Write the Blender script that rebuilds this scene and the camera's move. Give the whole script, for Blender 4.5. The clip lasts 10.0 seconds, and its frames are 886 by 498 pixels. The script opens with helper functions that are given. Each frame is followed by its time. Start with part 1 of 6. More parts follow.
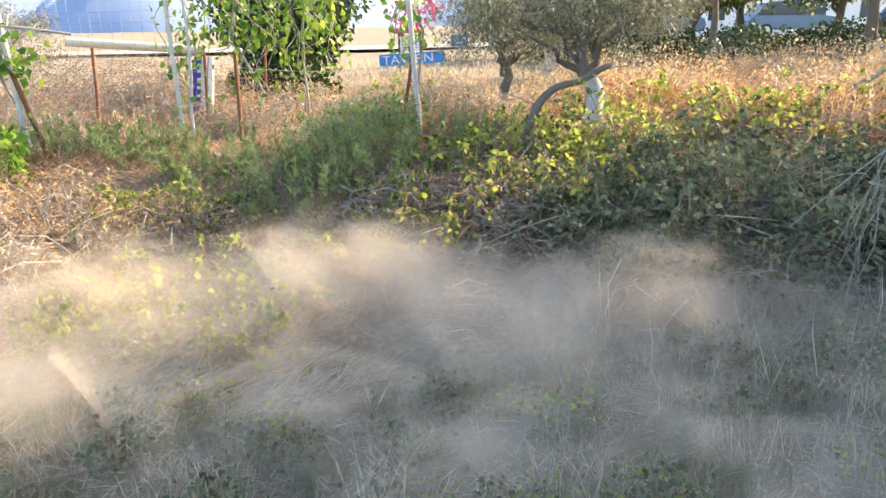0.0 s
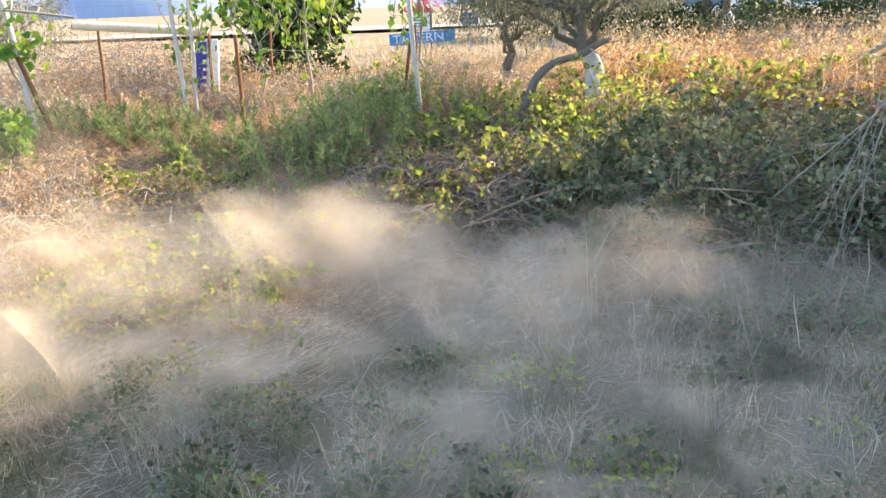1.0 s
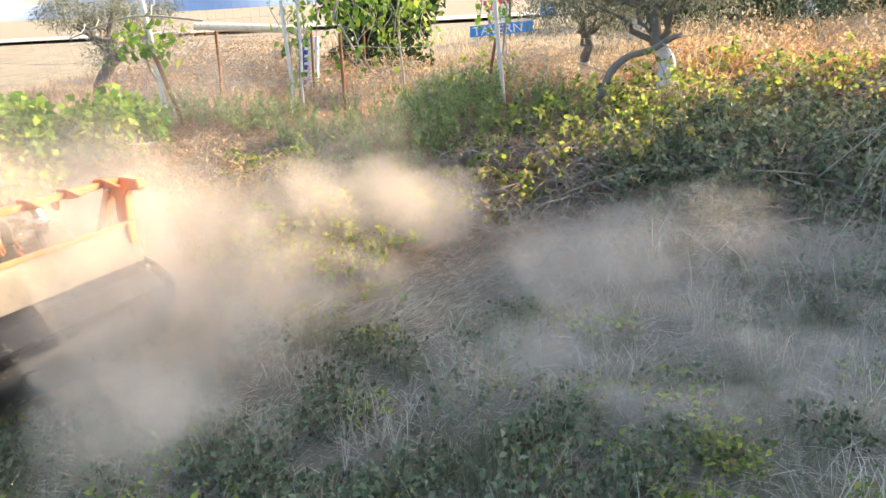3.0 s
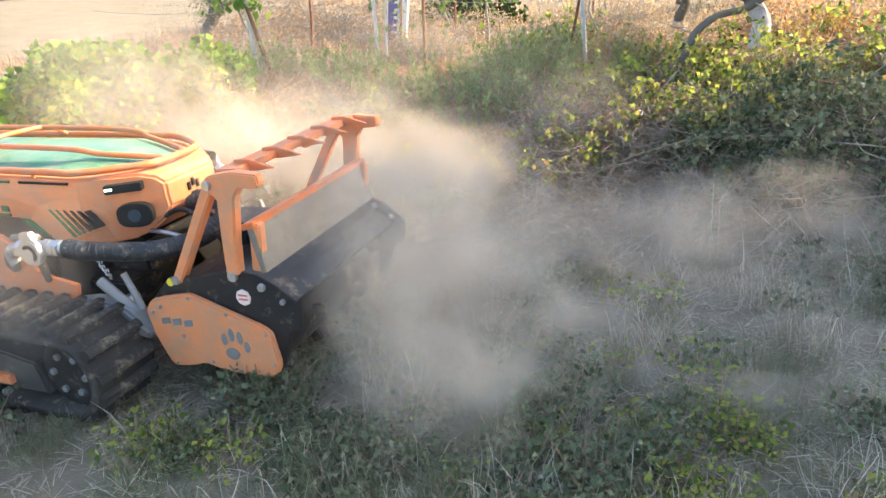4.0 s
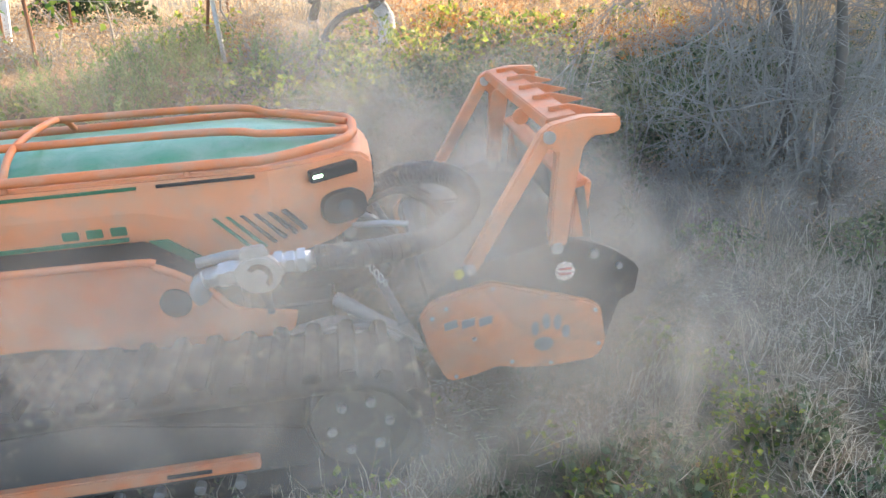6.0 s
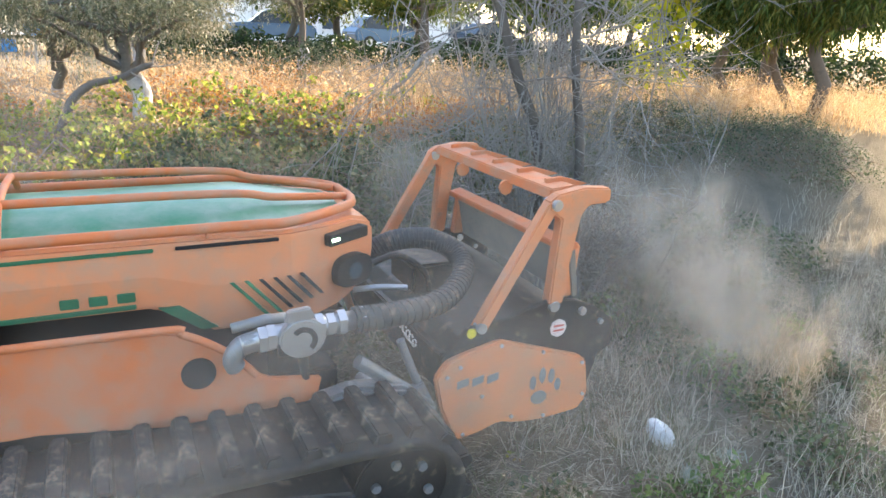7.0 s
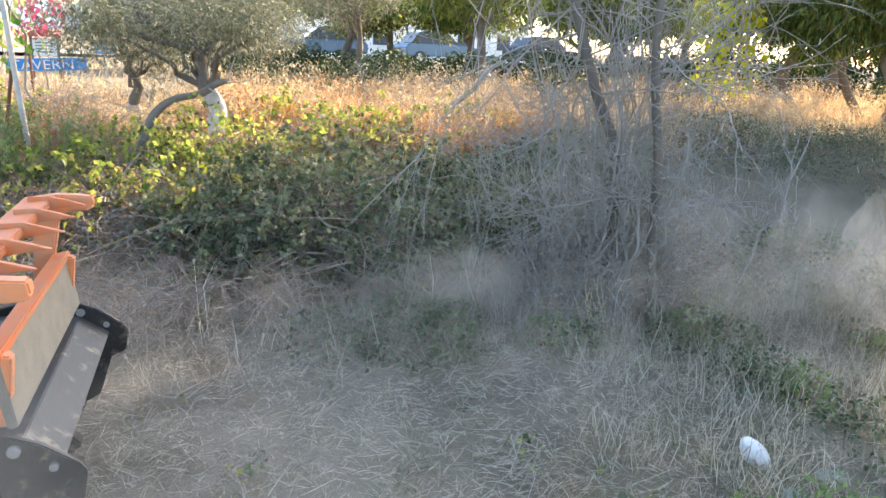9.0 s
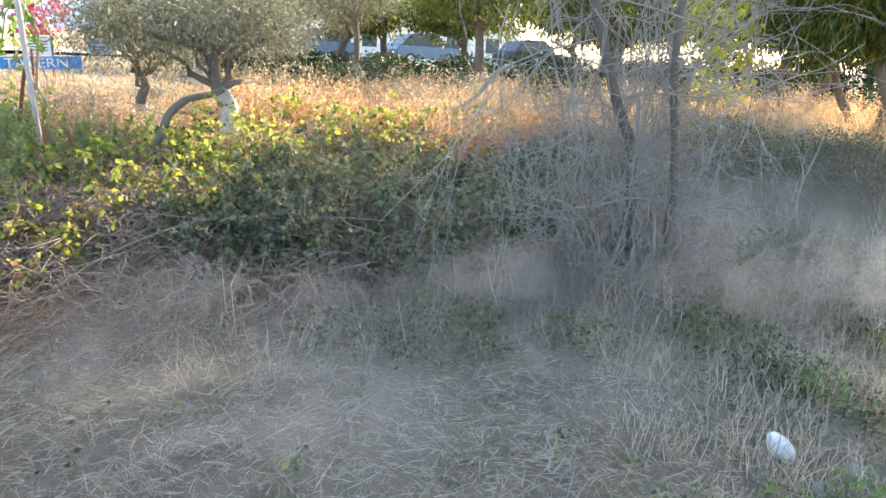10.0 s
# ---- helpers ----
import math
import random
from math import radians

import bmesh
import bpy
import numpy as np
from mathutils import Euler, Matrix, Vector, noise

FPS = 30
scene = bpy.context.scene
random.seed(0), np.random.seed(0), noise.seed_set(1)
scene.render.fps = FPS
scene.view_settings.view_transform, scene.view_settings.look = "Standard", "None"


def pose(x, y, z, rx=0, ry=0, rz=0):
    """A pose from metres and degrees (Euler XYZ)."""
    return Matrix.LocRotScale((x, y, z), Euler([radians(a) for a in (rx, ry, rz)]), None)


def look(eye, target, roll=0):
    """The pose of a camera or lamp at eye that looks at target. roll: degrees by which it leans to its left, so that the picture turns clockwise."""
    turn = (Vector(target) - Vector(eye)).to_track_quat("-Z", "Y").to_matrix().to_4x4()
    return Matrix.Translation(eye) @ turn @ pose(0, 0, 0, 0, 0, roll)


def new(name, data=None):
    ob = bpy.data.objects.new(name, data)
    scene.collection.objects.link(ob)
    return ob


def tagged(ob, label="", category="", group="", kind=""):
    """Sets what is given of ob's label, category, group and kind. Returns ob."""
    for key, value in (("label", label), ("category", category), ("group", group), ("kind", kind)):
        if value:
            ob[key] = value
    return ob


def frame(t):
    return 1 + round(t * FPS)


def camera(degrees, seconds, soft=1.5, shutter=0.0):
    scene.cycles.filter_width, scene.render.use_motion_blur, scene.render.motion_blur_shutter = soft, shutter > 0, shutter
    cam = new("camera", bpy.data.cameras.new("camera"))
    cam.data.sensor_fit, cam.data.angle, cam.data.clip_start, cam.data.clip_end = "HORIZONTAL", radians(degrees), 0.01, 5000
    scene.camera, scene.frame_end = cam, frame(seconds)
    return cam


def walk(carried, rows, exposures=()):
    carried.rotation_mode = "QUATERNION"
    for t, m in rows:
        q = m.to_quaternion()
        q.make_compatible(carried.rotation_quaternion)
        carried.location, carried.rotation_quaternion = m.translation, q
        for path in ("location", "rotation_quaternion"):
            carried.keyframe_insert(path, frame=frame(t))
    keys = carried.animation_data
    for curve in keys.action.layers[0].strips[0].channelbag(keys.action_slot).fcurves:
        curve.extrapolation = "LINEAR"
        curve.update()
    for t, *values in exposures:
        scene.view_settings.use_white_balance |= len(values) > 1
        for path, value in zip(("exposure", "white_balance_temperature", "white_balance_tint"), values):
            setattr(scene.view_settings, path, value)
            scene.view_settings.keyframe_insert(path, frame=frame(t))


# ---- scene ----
cam = camera(63.8, 10.0)
PATH = [
    (0, (0.319, 1.729, 1.559), (0.225, 3.635, 0.959), -1.2),
    (0.5, (0.341, 1.712, 1.553), (0.189, 3.613, 0.948), -1.7),
    (1, (0.48, 1.689, 1.539), (0.331, 3.574, 0.89), -2.2),
    (1.5, (0.64, 1.555, 1.575), (0.459, 3.41, 0.849), -4.2),
    (2, (0.637, 1.445, 1.605), (0.536, 3.32, 0.916), -4.8),
    (2.5, (0.48, 1.206, 1.603), (0.426, 3.087, 0.925), -4.2),
    (3, (0.462, 1.049, 1.649), (0.113, 2.901, 0.979), -3.3),
    (3.2, (0.501, 0.981, 1.646), (-0.037, 2.783, 0.965), -2.9),
    (4.3, (0.794, 1.112, 1.643), (0.18, 2.848, 0.862), -3.2),
    (4.5, (0.797, 1.127, 1.624), (0.278, 2.889, 0.835), -3.2),
    (5, (0.797, 1.156, 1.573), (0.552, 2.97, 0.767), -2.9),
    (5.5, (0.82, 1.164, 1.562), (0.827, 2.989, 0.743), -2.5),
    (6, (0.823, 1.145, 1.61), (1.081, 2.964, 0.82), -1.2),
    (6.2, (0.952, 1.189, 1.592), (1.335, 3.005, 0.845), -1.6),
    (7.3, (0.913, 1.271, 1.598), (1.819, 2.97, 1.057), 4.6),
    (7.5, (0.88, 1.288, 1.593), (1.765, 3.0, 1.058), 4.3),
    (8, (0.822, 1.314, 1.59), (1.607, 3.073, 1.049), 3.3),
    (8.5, (0.82, 1.32, 1.586), (1.538, 3.106, 1.041), 2.7),
    (9, (0.77, 1.329, 1.582), (1.509, 3.106, 1.036), 2.8),
    (9.5, (0.631, 1.344, 1.574), (1.424, 3.098, 1.031), 3.3),
    (10, (0.546, 1.356, 1.574), (1.324, 3.118, 1.036), 3.4),
]
walk(cam, [(t, look(eye, target, roll)) for t, eye, target, roll in PATH], [(0, 1.95), (5.0, 1.97), (6.0, 2.08), (7.5, 2.08), (8.5, 2.16), (10.0, 2.22)])


# ---- light ----
SUN_EL, SUN_AZ = 31, 60
world = bpy.data.worlds.new("sky")
scene.world = world
world.use_nodes = True
wn = world.node_tree.nodes
sky = wn.new("ShaderNodeTexSky")
sky.sky_type, sky.sun_disc = "NISHITA", False
sky.sun_elevation, sky.sun_rotation = radians(SUN_EL), radians(SUN_AZ)
sky.dust_density = 2.0
world.node_tree.links.new(sky.outputs[0], wn["Background"].inputs[0])
wn["Background"].inputs[1].default_value = 0.15
sun = new("sun", bpy.data.lights.new("sun", "SUN"))
sun.data.energy, sun.data.angle, sun.data.color = 4.7, radians(0.6), (1, 0.77, 0.49)
SUN_DIR = Vector((math.sin(radians(SUN_AZ)) * math.cos(radians(SUN_EL)), math.cos(radians(SUN_AZ)) * math.cos(radians(SUN_EL)), math.sin(radians(SUN_EL))))
sun.matrix_world = look(SUN_DIR * 50, (0, 0, 0))

rng = np.random.default_rng(7)


# ---- materials ----
def nodes_of(name):
    m = bpy.data.materials.new(name)
    m.use_nodes = True
    nt = m.node_tree
    return m, nt, nt.nodes["Principled BSDF"], nt.nodes["Material Output"]


def ramp_of(nt, colours, fac):
    r = nt.nodes.new("ShaderNodeValToRGB")
    e = r.color_ramp.elements
    while len(e) < len(colours):
        e.new(0.5)
    for i, c in enumerate(colours):
        e[i].position = i / max(1, len(colours) - 1)
        e[i].color = (*c, 1)
    nt.links.new(fac, r.inputs[0])
    return r.outputs[0]


def noise_of(nt, scale, detail=4, coord="Object", rough=0.6):
    tc = nt.nodes.new("ShaderNodeTexCoord")
    n = nt.nodes.new("ShaderNodeTexNoise")
    n.inputs["Scale"].default_value, n.inputs["Detail"].default_value, n.inputs["Roughness"].default_value = scale, detail, rough
    nt.links.new(tc.outputs[coord], n.inputs["Vector"])
    return n.outputs["Fac"]


def mixed(nt, a, b, fac, mode="MIX"):
    x = nt.nodes.new("ShaderNodeMix")
    x.data_type, x.blend_type = "RGBA", mode
    for sock, v in ((x.inputs[6], a), (x.inputs[7], b)):
        if isinstance(v, tuple):
            sock.default_value = (*v, 1)
        else:
            nt.links.new(v, sock)
    if isinstance(fac, float):
        x.inputs[0].default_value = fac
    else:
        nt.links.new(fac, x.inputs[0])
    return x.outputs[2]


def bump_of(nt, p, height, strength=0.4, dist=0.01):
    b = nt.nodes.new("ShaderNodeBump")
    b.inputs["Strength"].default_value, b.inputs["Distance"].default_value = strength, dist
    nt.links.new(height, b.inputs["Height"])
    nt.links.new(b.outputs[0], p.inputs["Normal"])


def leaf_mat(name, colours, trans=0.3, rough=0.5, patch=0.7):
    """Foliage or straw: each leaf its own colour, patches of lighter and darker growth, light shining through."""
    m, nt, p, out = nodes_of(name)
    g = nt.nodes.new("ShaderNodeNewGeometry")
    ma = nt.nodes.new("ShaderNodeMath")
    ma.operation = "MULTIPLY_ADD"
    nt.links.new(noise_of(nt, patch, 3), ma.inputs[0])
    ma.inputs[1].default_value = 1.6
    ma2 = nt.nodes.new("ShaderNodeMath")
    ma2.operation = "MULTIPLY_ADD"
    nt.links.new(g.outputs["Random Per Island"], ma2.inputs[0])
    ma2.inputs[1].default_value, ma2.inputs[2].default_value = 0.9, -0.75
    nt.links.new(ma2.outputs[0], ma.inputs[2])
    col = ramp_of(nt, colours, ma.outputs[0])
    nt.links.new(col, p.inputs["Base Color"])
    p.inputs["Roughness"].default_value = rough
    p.inputs["Specular IOR Level"].default_value = 0.3
    t = nt.nodes.new("ShaderNodeBsdfTranslucent")
    nt.links.new(col, t.inputs[0])
    x = nt.nodes.new("ShaderNodeMixShader")
    x.inputs[0].default_value = trans
    nt.links.new(p.outputs[0], x.inputs[1])
    nt.links.new(t.outputs[0], x.inputs[2])
    nt.links.new(x.outputs[0], out.inputs[0])
    return m


def surf_mat(name, colours, scale=6, rough=0.6, metal=0.0, bump=0.3, fine=60, dirt=None, dirt_amount=0.4):
    """A solid surface: slow colour change, fine grain and an optional layer of dust or rust in blotches."""
    m, nt, p, out = nodes_of(name)
    col = ramp_of(nt, colours, noise_of(nt, scale, 6))
    if dirt:
        mr = nt.nodes.new("ShaderNodeMapRange")
        nt.links.new(noise_of(nt, scale * 1.7 + 1, 8, rough=0.7), mr.inputs[0])
        mr.inputs[1].default_value, mr.inputs[2].default_value = 0.62 - dirt_amount * 0.4, 0.75
        mr.inputs[4].default_value = 0.75
        col = mixed(nt, col, dirt, mr.outputs[0])
    nt.links.new(col, p.inputs["Base Color"])
    p.inputs["Roughness"].default_value, p.inputs["Metallic"].default_value = rough, metal
    if bump:
        bump_of(nt, p, noise_of(nt, fine, 5), bump, 0.004)
    return m


DUST = (0.36, 0.29, 0.20)
M_ORANGE = surf_mat("orange_paint", [(0.68, 0.22, 0.085), (0.74, 0.27, 0.11), (0.64, 0.21, 0.085)], 5, 0.5, 0, 0.1, 90, DUST, 0.45)
M_ORANGE_W = surf_mat("worn_orange_paint", [(0.50, 0.14, 0.05), (0.66, 0.18, 0.05), (0.42, 0.13, 0.06)], 4, 0.6, 0, 0.2, 70, DUST, 0.55)
M_BLACK = surf_mat("black_steel", [(0.012, 0.012, 0.013), (0.03, 0.03, 0.032)], 7, 0.45, 0.2, 0.15, 80, DUST, 0.15)
M_RUBBER = surf_mat("rubber", [(0.02, 0.019, 0.018), (0.05, 0.045, 0.04)], 9, 0.85, 0, 0.4, 40, DUST, 0.18)
M_SLEEVE = surf_mat("hose_sleeve", [(0.015, 0.017, 0.02), (0.05, 0.052, 0.055)], 14, 0.6, 0, 0.5, 120, DUST, 0.2)
M_STEEL = surf_mat("bare_steel", [(0.42, 0.43, 0.44), (0.62, 0.63, 0.64)], 12, 0.35, 0.85, 0.2, 70, DUST, 0.25)
M_GREY = surf_mat("grey_steel", [(0.20, 0.21, 0.22), (0.34, 0.35, 0.36)], 8, 0.5, 0.5, 0.2, 70, DUST, 0.3)
M_FRAME = surf_mat("dark_frame_steel", [(0.035, 0.036, 0.038), (0.07, 0.07, 0.07)], 6, 0.6, 0.3, 0.2, 60, DUST, 0.12)
M_PLATE = surf_mat("scoured_steel_plate", [(0.17, 0.15, 0.125), (0.25, 0.22, 0.18)], 5, 0.8, 0.0, 0.3, 50, DUST, 0.7)
M_GREEN_P = surf_mat("green_roof", [(0.02, 0.19, 0.085), (0.04, 0.26, 0.12)], 3, 0.34, 0, 0.05, 60, (0.33, 0.36, 0.29), 0.8)
M_DARK = surf_mat("dark_inside", [(0.008, 0.008, 0.008), (0.02, 0.02, 0.02)], 5, 0.7, 0, 0.1)
M_GREEN_D = surf_mat("dark_green_paint", [(0.02, 0.12, 0.05), (0.03, 0.18, 0.08)], 5, 0.5, 0, 0.1)
M_STICK = surf_mat("sticker", [(0.75, 0.60, 0.55), (0.82, 0.70, 0.64)], 20, 0.4, 0, 0)
M_STICKRED = surf_mat("sticker_print", [(0.55, 0.12, 0.10), (0.62, 0.16, 0.12)], 20, 0.4, 0, 0)
M_YELLOW = surf_mat("yellow_sticker", [(0.75, 0.62, 0.04), (0.8, 0.68, 0.06)], 20, 0.4, 0, 0)
M_SOIL = None
M_STONE = surf_mat("pale_stone", [(0.62, 0.62, 0.62), (0.78, 0.78, 0.77), (0.70, 0.69, 0.68)], 14, 0.7, 0, 0.4, 40, (0.45, 0.38, 0.30), 0.2)
M_BARK = surf_mat("bark", [(0.06, 0.05, 0.045), (0.16, 0.14, 0.12), (0.10, 0.085, 0.07)], 14, 0.9, 0, 0.8, 30)
M_TWIG = surf_mat("grey_twig", [(0.17, 0.155, 0.14), (0.31, 0.29, 0.26), (0.12, 0.11, 0.095)], 9, 0.85, 0, 0.4, 60)
M_CANE = surf_mat("bramble_cane", [(0.16, 0.20, 0.10), (0.26, 0.19, 0.13), (0.34, 0.31, 0.24)], 5, 0.8, 0, 0.3, 60)
M_DRYCANE = surf_mat("dry_cane", [(0.17, 0.135, 0.11), (0.28, 0.23, 0.185), (0.38, 0.34, 0.28)], 6, 0.85, 0, 0.3, 60)
M_LIME = surf_mat("whitewash", [(0.42, 0.42, 0.43), (0.62, 0.62, 0.63)], 10, 0.9, 0, 0.8, 24, (0.22, 0.20, 0.18), 0.6)
M_CHIP = surf_mat("chopped_wood", [(0.24, 0.19, 0.13), (0.36, 0.30, 0.22)], 30, 0.9, 0, 0.3)
M_RUST = surf_mat("rusty_iron", [(0.13, 0.06, 0.035), (0.22, 0.10, 0.05), (0.08, 0.045, 0.03)], 18, 0.85, 0.2, 0.4, 80)
M_WIRE = surf_mat("galvanised_wire", [(0.30, 0.29, 0.28), (0.42, 0.40, 0.38)], 10, 0.6, 0.6, 0)
M_POLE = surf_mat("pale_pole", [(0.46, 0.44, 0.41), (0.62, 0.60, 0.56)], 7, 0.75, 0, 0.3, 60, (0.25, 0.2, 0.15), 0.25)
M_TIMBER = surf_mat("bleached_timber", [(0.58, 0.50, 0.38), (0.72, 0.64, 0.50)], 5, 0.8, 0, 0.4, 60, (0.3, 0.24, 0.18), 0.2)
M_BLUE = surf_mat("blue_sign_paint", [(0.03, 0.22, 0.60), (0.05, 0.30, 0.72)], 4, 0.5, 0, 0.05)
M_NAVY = surf_mat("navy_paint", [(0.02, 0.03, 0.22), (0.04, 0.05, 0.34)], 9, 0.5, 0, 0.05)
M_WHITE = surf_mat("white_paint", [(0.74, 0.74, 0.73), (0.84, 0.84, 0.83)], 3, 0.6, 0, 0.1)
M_REDROOF = surf_mat("red_roof", [(0.30, 0.07, 0.05), (0.42, 0.12, 0.08)], 6, 0.8, 0, 0.2)
M_CARBODY = surf_mat("car_paint", [(0.10, 0.17, 0.26), (0.14, 0.22, 0.32)], 2, 0.25, 0.3, 0)
M_CARDARK = surf_mat("dark_car_paint", [(0.02, 0.022, 0.025), (0.04, 0.042, 0.045)], 2, 0.25, 0.3, 0)
M_GLASS = surf_mat("car_glass", [(0.05, 0.07, 0.09), (0.08, 0.10, 0.12)], 2, 0.08, 0, 0)
# the ridge's blue-grey is distance haze painted into its base colour
M_HILL = surf_mat("haze_tinted_hill", [(0.20, 0.27, 0.40), (0.26, 0.34, 0.47)], 0.01, 1.0, 0, 0)
m, nt, p, out = nodes_of("led")
p.inputs["Emission Color"].default_value, p.inputs["Emission Strength"].default_value = (0.6, 1.0, 0.6, 1), 3.0
M_LED = m

L_BRAMBLE = leaf_mat("bramble_leaves", [(0.06, 0.08, 0.045), (0.11, 0.145, 0.075), (0.18, 0.215, 0.125), (0.28, 0.27, 0.155)], 0.35, 0.55, 1.8)
L_AUTUMN = leaf_mat("turning_leaves", [(0.07, 0.11, 0.03), (0.15, 0.22, 0.045), (0.30, 0.38, 0.07), (0.46, 0.46, 0.11), (0.34, 0.22, 0.11)], 0.58)
L_VINE = leaf_mat("vine_leaves", [(0.06, 0.14, 0.02), (0.12, 0.24, 0.03), (0.24, 0.36, 0.05), (0.38, 0.42, 0.06)], 0.45)
L_YELLOW = leaf_mat("yellow_vine_leaves", [(0.32, 0.38, 0.02), (0.55, 0.55, 0.03), (0.66, 0.58, 0.04)], 0.55)
L_OLIVE = leaf_mat("olive_leaves", [(0.08, 0.10, 0.06), (0.15, 0.17, 0.11), (0.25, 0.26, 0.19), (0.33, 0.31, 0.21)], 0.2)
L_DARK = leaf_mat("evergreen_leaves", [(0.02, 0.04, 0.015), (0.045, 0.08, 0.025), (0.09, 0.14, 0.04)], 0.2)
L_TREE = leaf_mat("tree_leaves", [(0.04, 0.08, 0.015), (0.09, 0.14, 0.03), (0.18, 0.22, 0.05), (0.28, 0.26, 0.06)], 0.4)
L_WEED = leaf_mat("green_weed", [(0.12, 0.19, 0.07), (0.22, 0.31, 0.11), (0.34, 0.40, 0.17)], 0.5)
L_BROWN = leaf_mat("withered_brush", [(0.19, 0.11, 0.065), (0.36, 0.22, 0.13), (0.52, 0.37, 0.23), (0.30, 0.22, 0.14)], 0.35, 0.5, 1.5)
L_GOLD = leaf_mat("golden_grass", [(0.36, 0.22, 0.11), (0.56, 0.41, 0.23), (0.70, 0.55, 0.36), (0.46, 0.27, 0.14)], 0.4, 0.5, 1.1)
L_RUSSET = leaf_mat("russet_brush", [(0.26, 0.10, 0.04), (0.42, 0.18, 0.06), (0.52, 0.30, 0.11), (0.30, 0.20, 0.08)], 0.4)
L_STRAW = leaf_mat("straw", [(0.23, 0.20, 0.15), (0.42, 0.375, 0.29), (0.68, 0.62, 0.51), (0.35, 0.30, 0.22)], 0.3, 0.5, 1.4)
L_GRASS = leaf_mat("green_grass", [(0.10, 0.125, 0.065), (0.19, 0.22, 0.115), (0.32, 0.32, 0.19)], 0.35)
L_PINK = leaf_mat("pink_bracts", [(0.50, 0.08, 0.18), (0.62, 0.14, 0.26)], 0.4)

m, nt, p, out = nodes_of("earth")
c = ramp_of(nt, [(0.14, 0.12, 0.085), (0.23, 0.20, 0.15), (0.33, 0.29, 0.22), (0.19, 0.165, 0.12)], noise_of(nt, 1.6, 8, rough=0.7))
c2 = ramp_of(nt, [(0.4, 0.4, 0.4), (1, 1, 1)], noise_of(nt, 45, 6, rough=0.7))
nt.links.new(mixed(nt, c, c2, 0.6, "MULTIPLY"), p.inputs["Base Color"])
p.inputs["Roughness"].default_value = 1.0
p.inputs["Specular IOR Level"].default_value = 0.05
bump_of(nt, p, noise_of(nt, 30, 8, rough=0.75), 0.9, 0.03)
M_SOIL = m


# ---- mesh helpers ----
def mesh_of(name, v, f, material, smooth=False):
    """A mesh from arrays of points (n, 3) and faces (m, k)."""
    v, f = np.asarray(v, np.float32).reshape(-1, 3), np.asarray(f, np.int32)
    me = bpy.data.meshes.new(name)
    k = f.shape[1]
    me.vertices.add(len(v))
    me.vertices.foreach_set("co", v.ravel())
    me.loops.add(f.size)
    me.loops.foreach_set("vertex_index", f.ravel())
    me.polygons.add(len(f))
    me.polygons.foreach_set("loop_start", np.arange(0, f.size, k, dtype=np.int32))
    if smooth:
        me.polygons.foreach_set("use_smooth", np.ones(len(f), bool))
    me.update(calc_edges=True)
    me.materials.append(material)
    return me


def part(name, bm, material, parent=None, label="", smooth=False):
    me = bpy.data.meshes.new(name)
    if smooth:
        for fc in bm.faces:
            fc.smooth = True
    bm.to_mesh(me)
    bm.free()
    me.materials.append(material)
    ob = new(name, me)
    ob.parent = parent
    return tagged(ob, label)


def piece(name, me, parent=None, label=""):
    ob = new(name, me)
    ob.parent = parent
    return tagged(ob, label)


def unit(v):
    return v / np.maximum(np.linalg.norm(v, axis=-1, keepdims=True), 1e-9)


def leaves(pos, along, size, width=0.5, fold=0.25, droop=0.0):
    """Folded leaves, two triangles each, at points pos, pointing along."""
    n = len(pos)
    a = unit(along + rng.normal(0, 0.001, (n, 3)))
    s = unit(np.cross(a, rng.normal(0, 1, (n, 3)) + np.array([0, 0, 0.001])))
    up = np.cross(s, a)
    size = np.broadcast_to(size, (n,))[:, None]
    v = np.empty((n, 4, 3))
    v[:, 0] = pos
    v[:, 3] = pos + a * size - np.array([0, 0, 1.0]) * size * droop
    mid = pos + a * size * 0.45
    v[:, 1] = mid + (s * width * 0.5 + up * fold * 0.5) * size
    v[:, 2] = mid + (-s * width * 0.5 + up * fold * 0.5) * size
    b = np.arange(n)[:, None] * 4
    f = np.concatenate([b + [0, 3, 1], b + [0, 2, 3]])
    return v.reshape(-1, 3), f


def blades(base, tip, width, bend=0.15):
    """Grass blades or stalks, three triangles each, from base to tip with a bend on the way."""
    n = len(base)
    d = tip - base
    ln = np.linalg.norm(d, axis=1, keepdims=True)
    s = unit(np.cross(d, rng.normal(0, 1, (n, 3)))) * np.broadcast_to(width, (n,))[:, None] * 0.5
    mid = base + d * 0.55 + rng.normal(0, 1, (n, 3)) * ln * bend * 0.4 + np.array([0, 0, 1]) * ln * bend * 0.5
    v = np.stack([base - s, base + s, mid - s * 0.8, mid + s * 0.8, tip], 1)
    b = np.arange(n)[:, None] * 5
    f = np.concatenate([b + [0, 1, 2], b + [1, 3, 2], b + [2, 3, 4]])
    return v.reshape(-1, 3), f


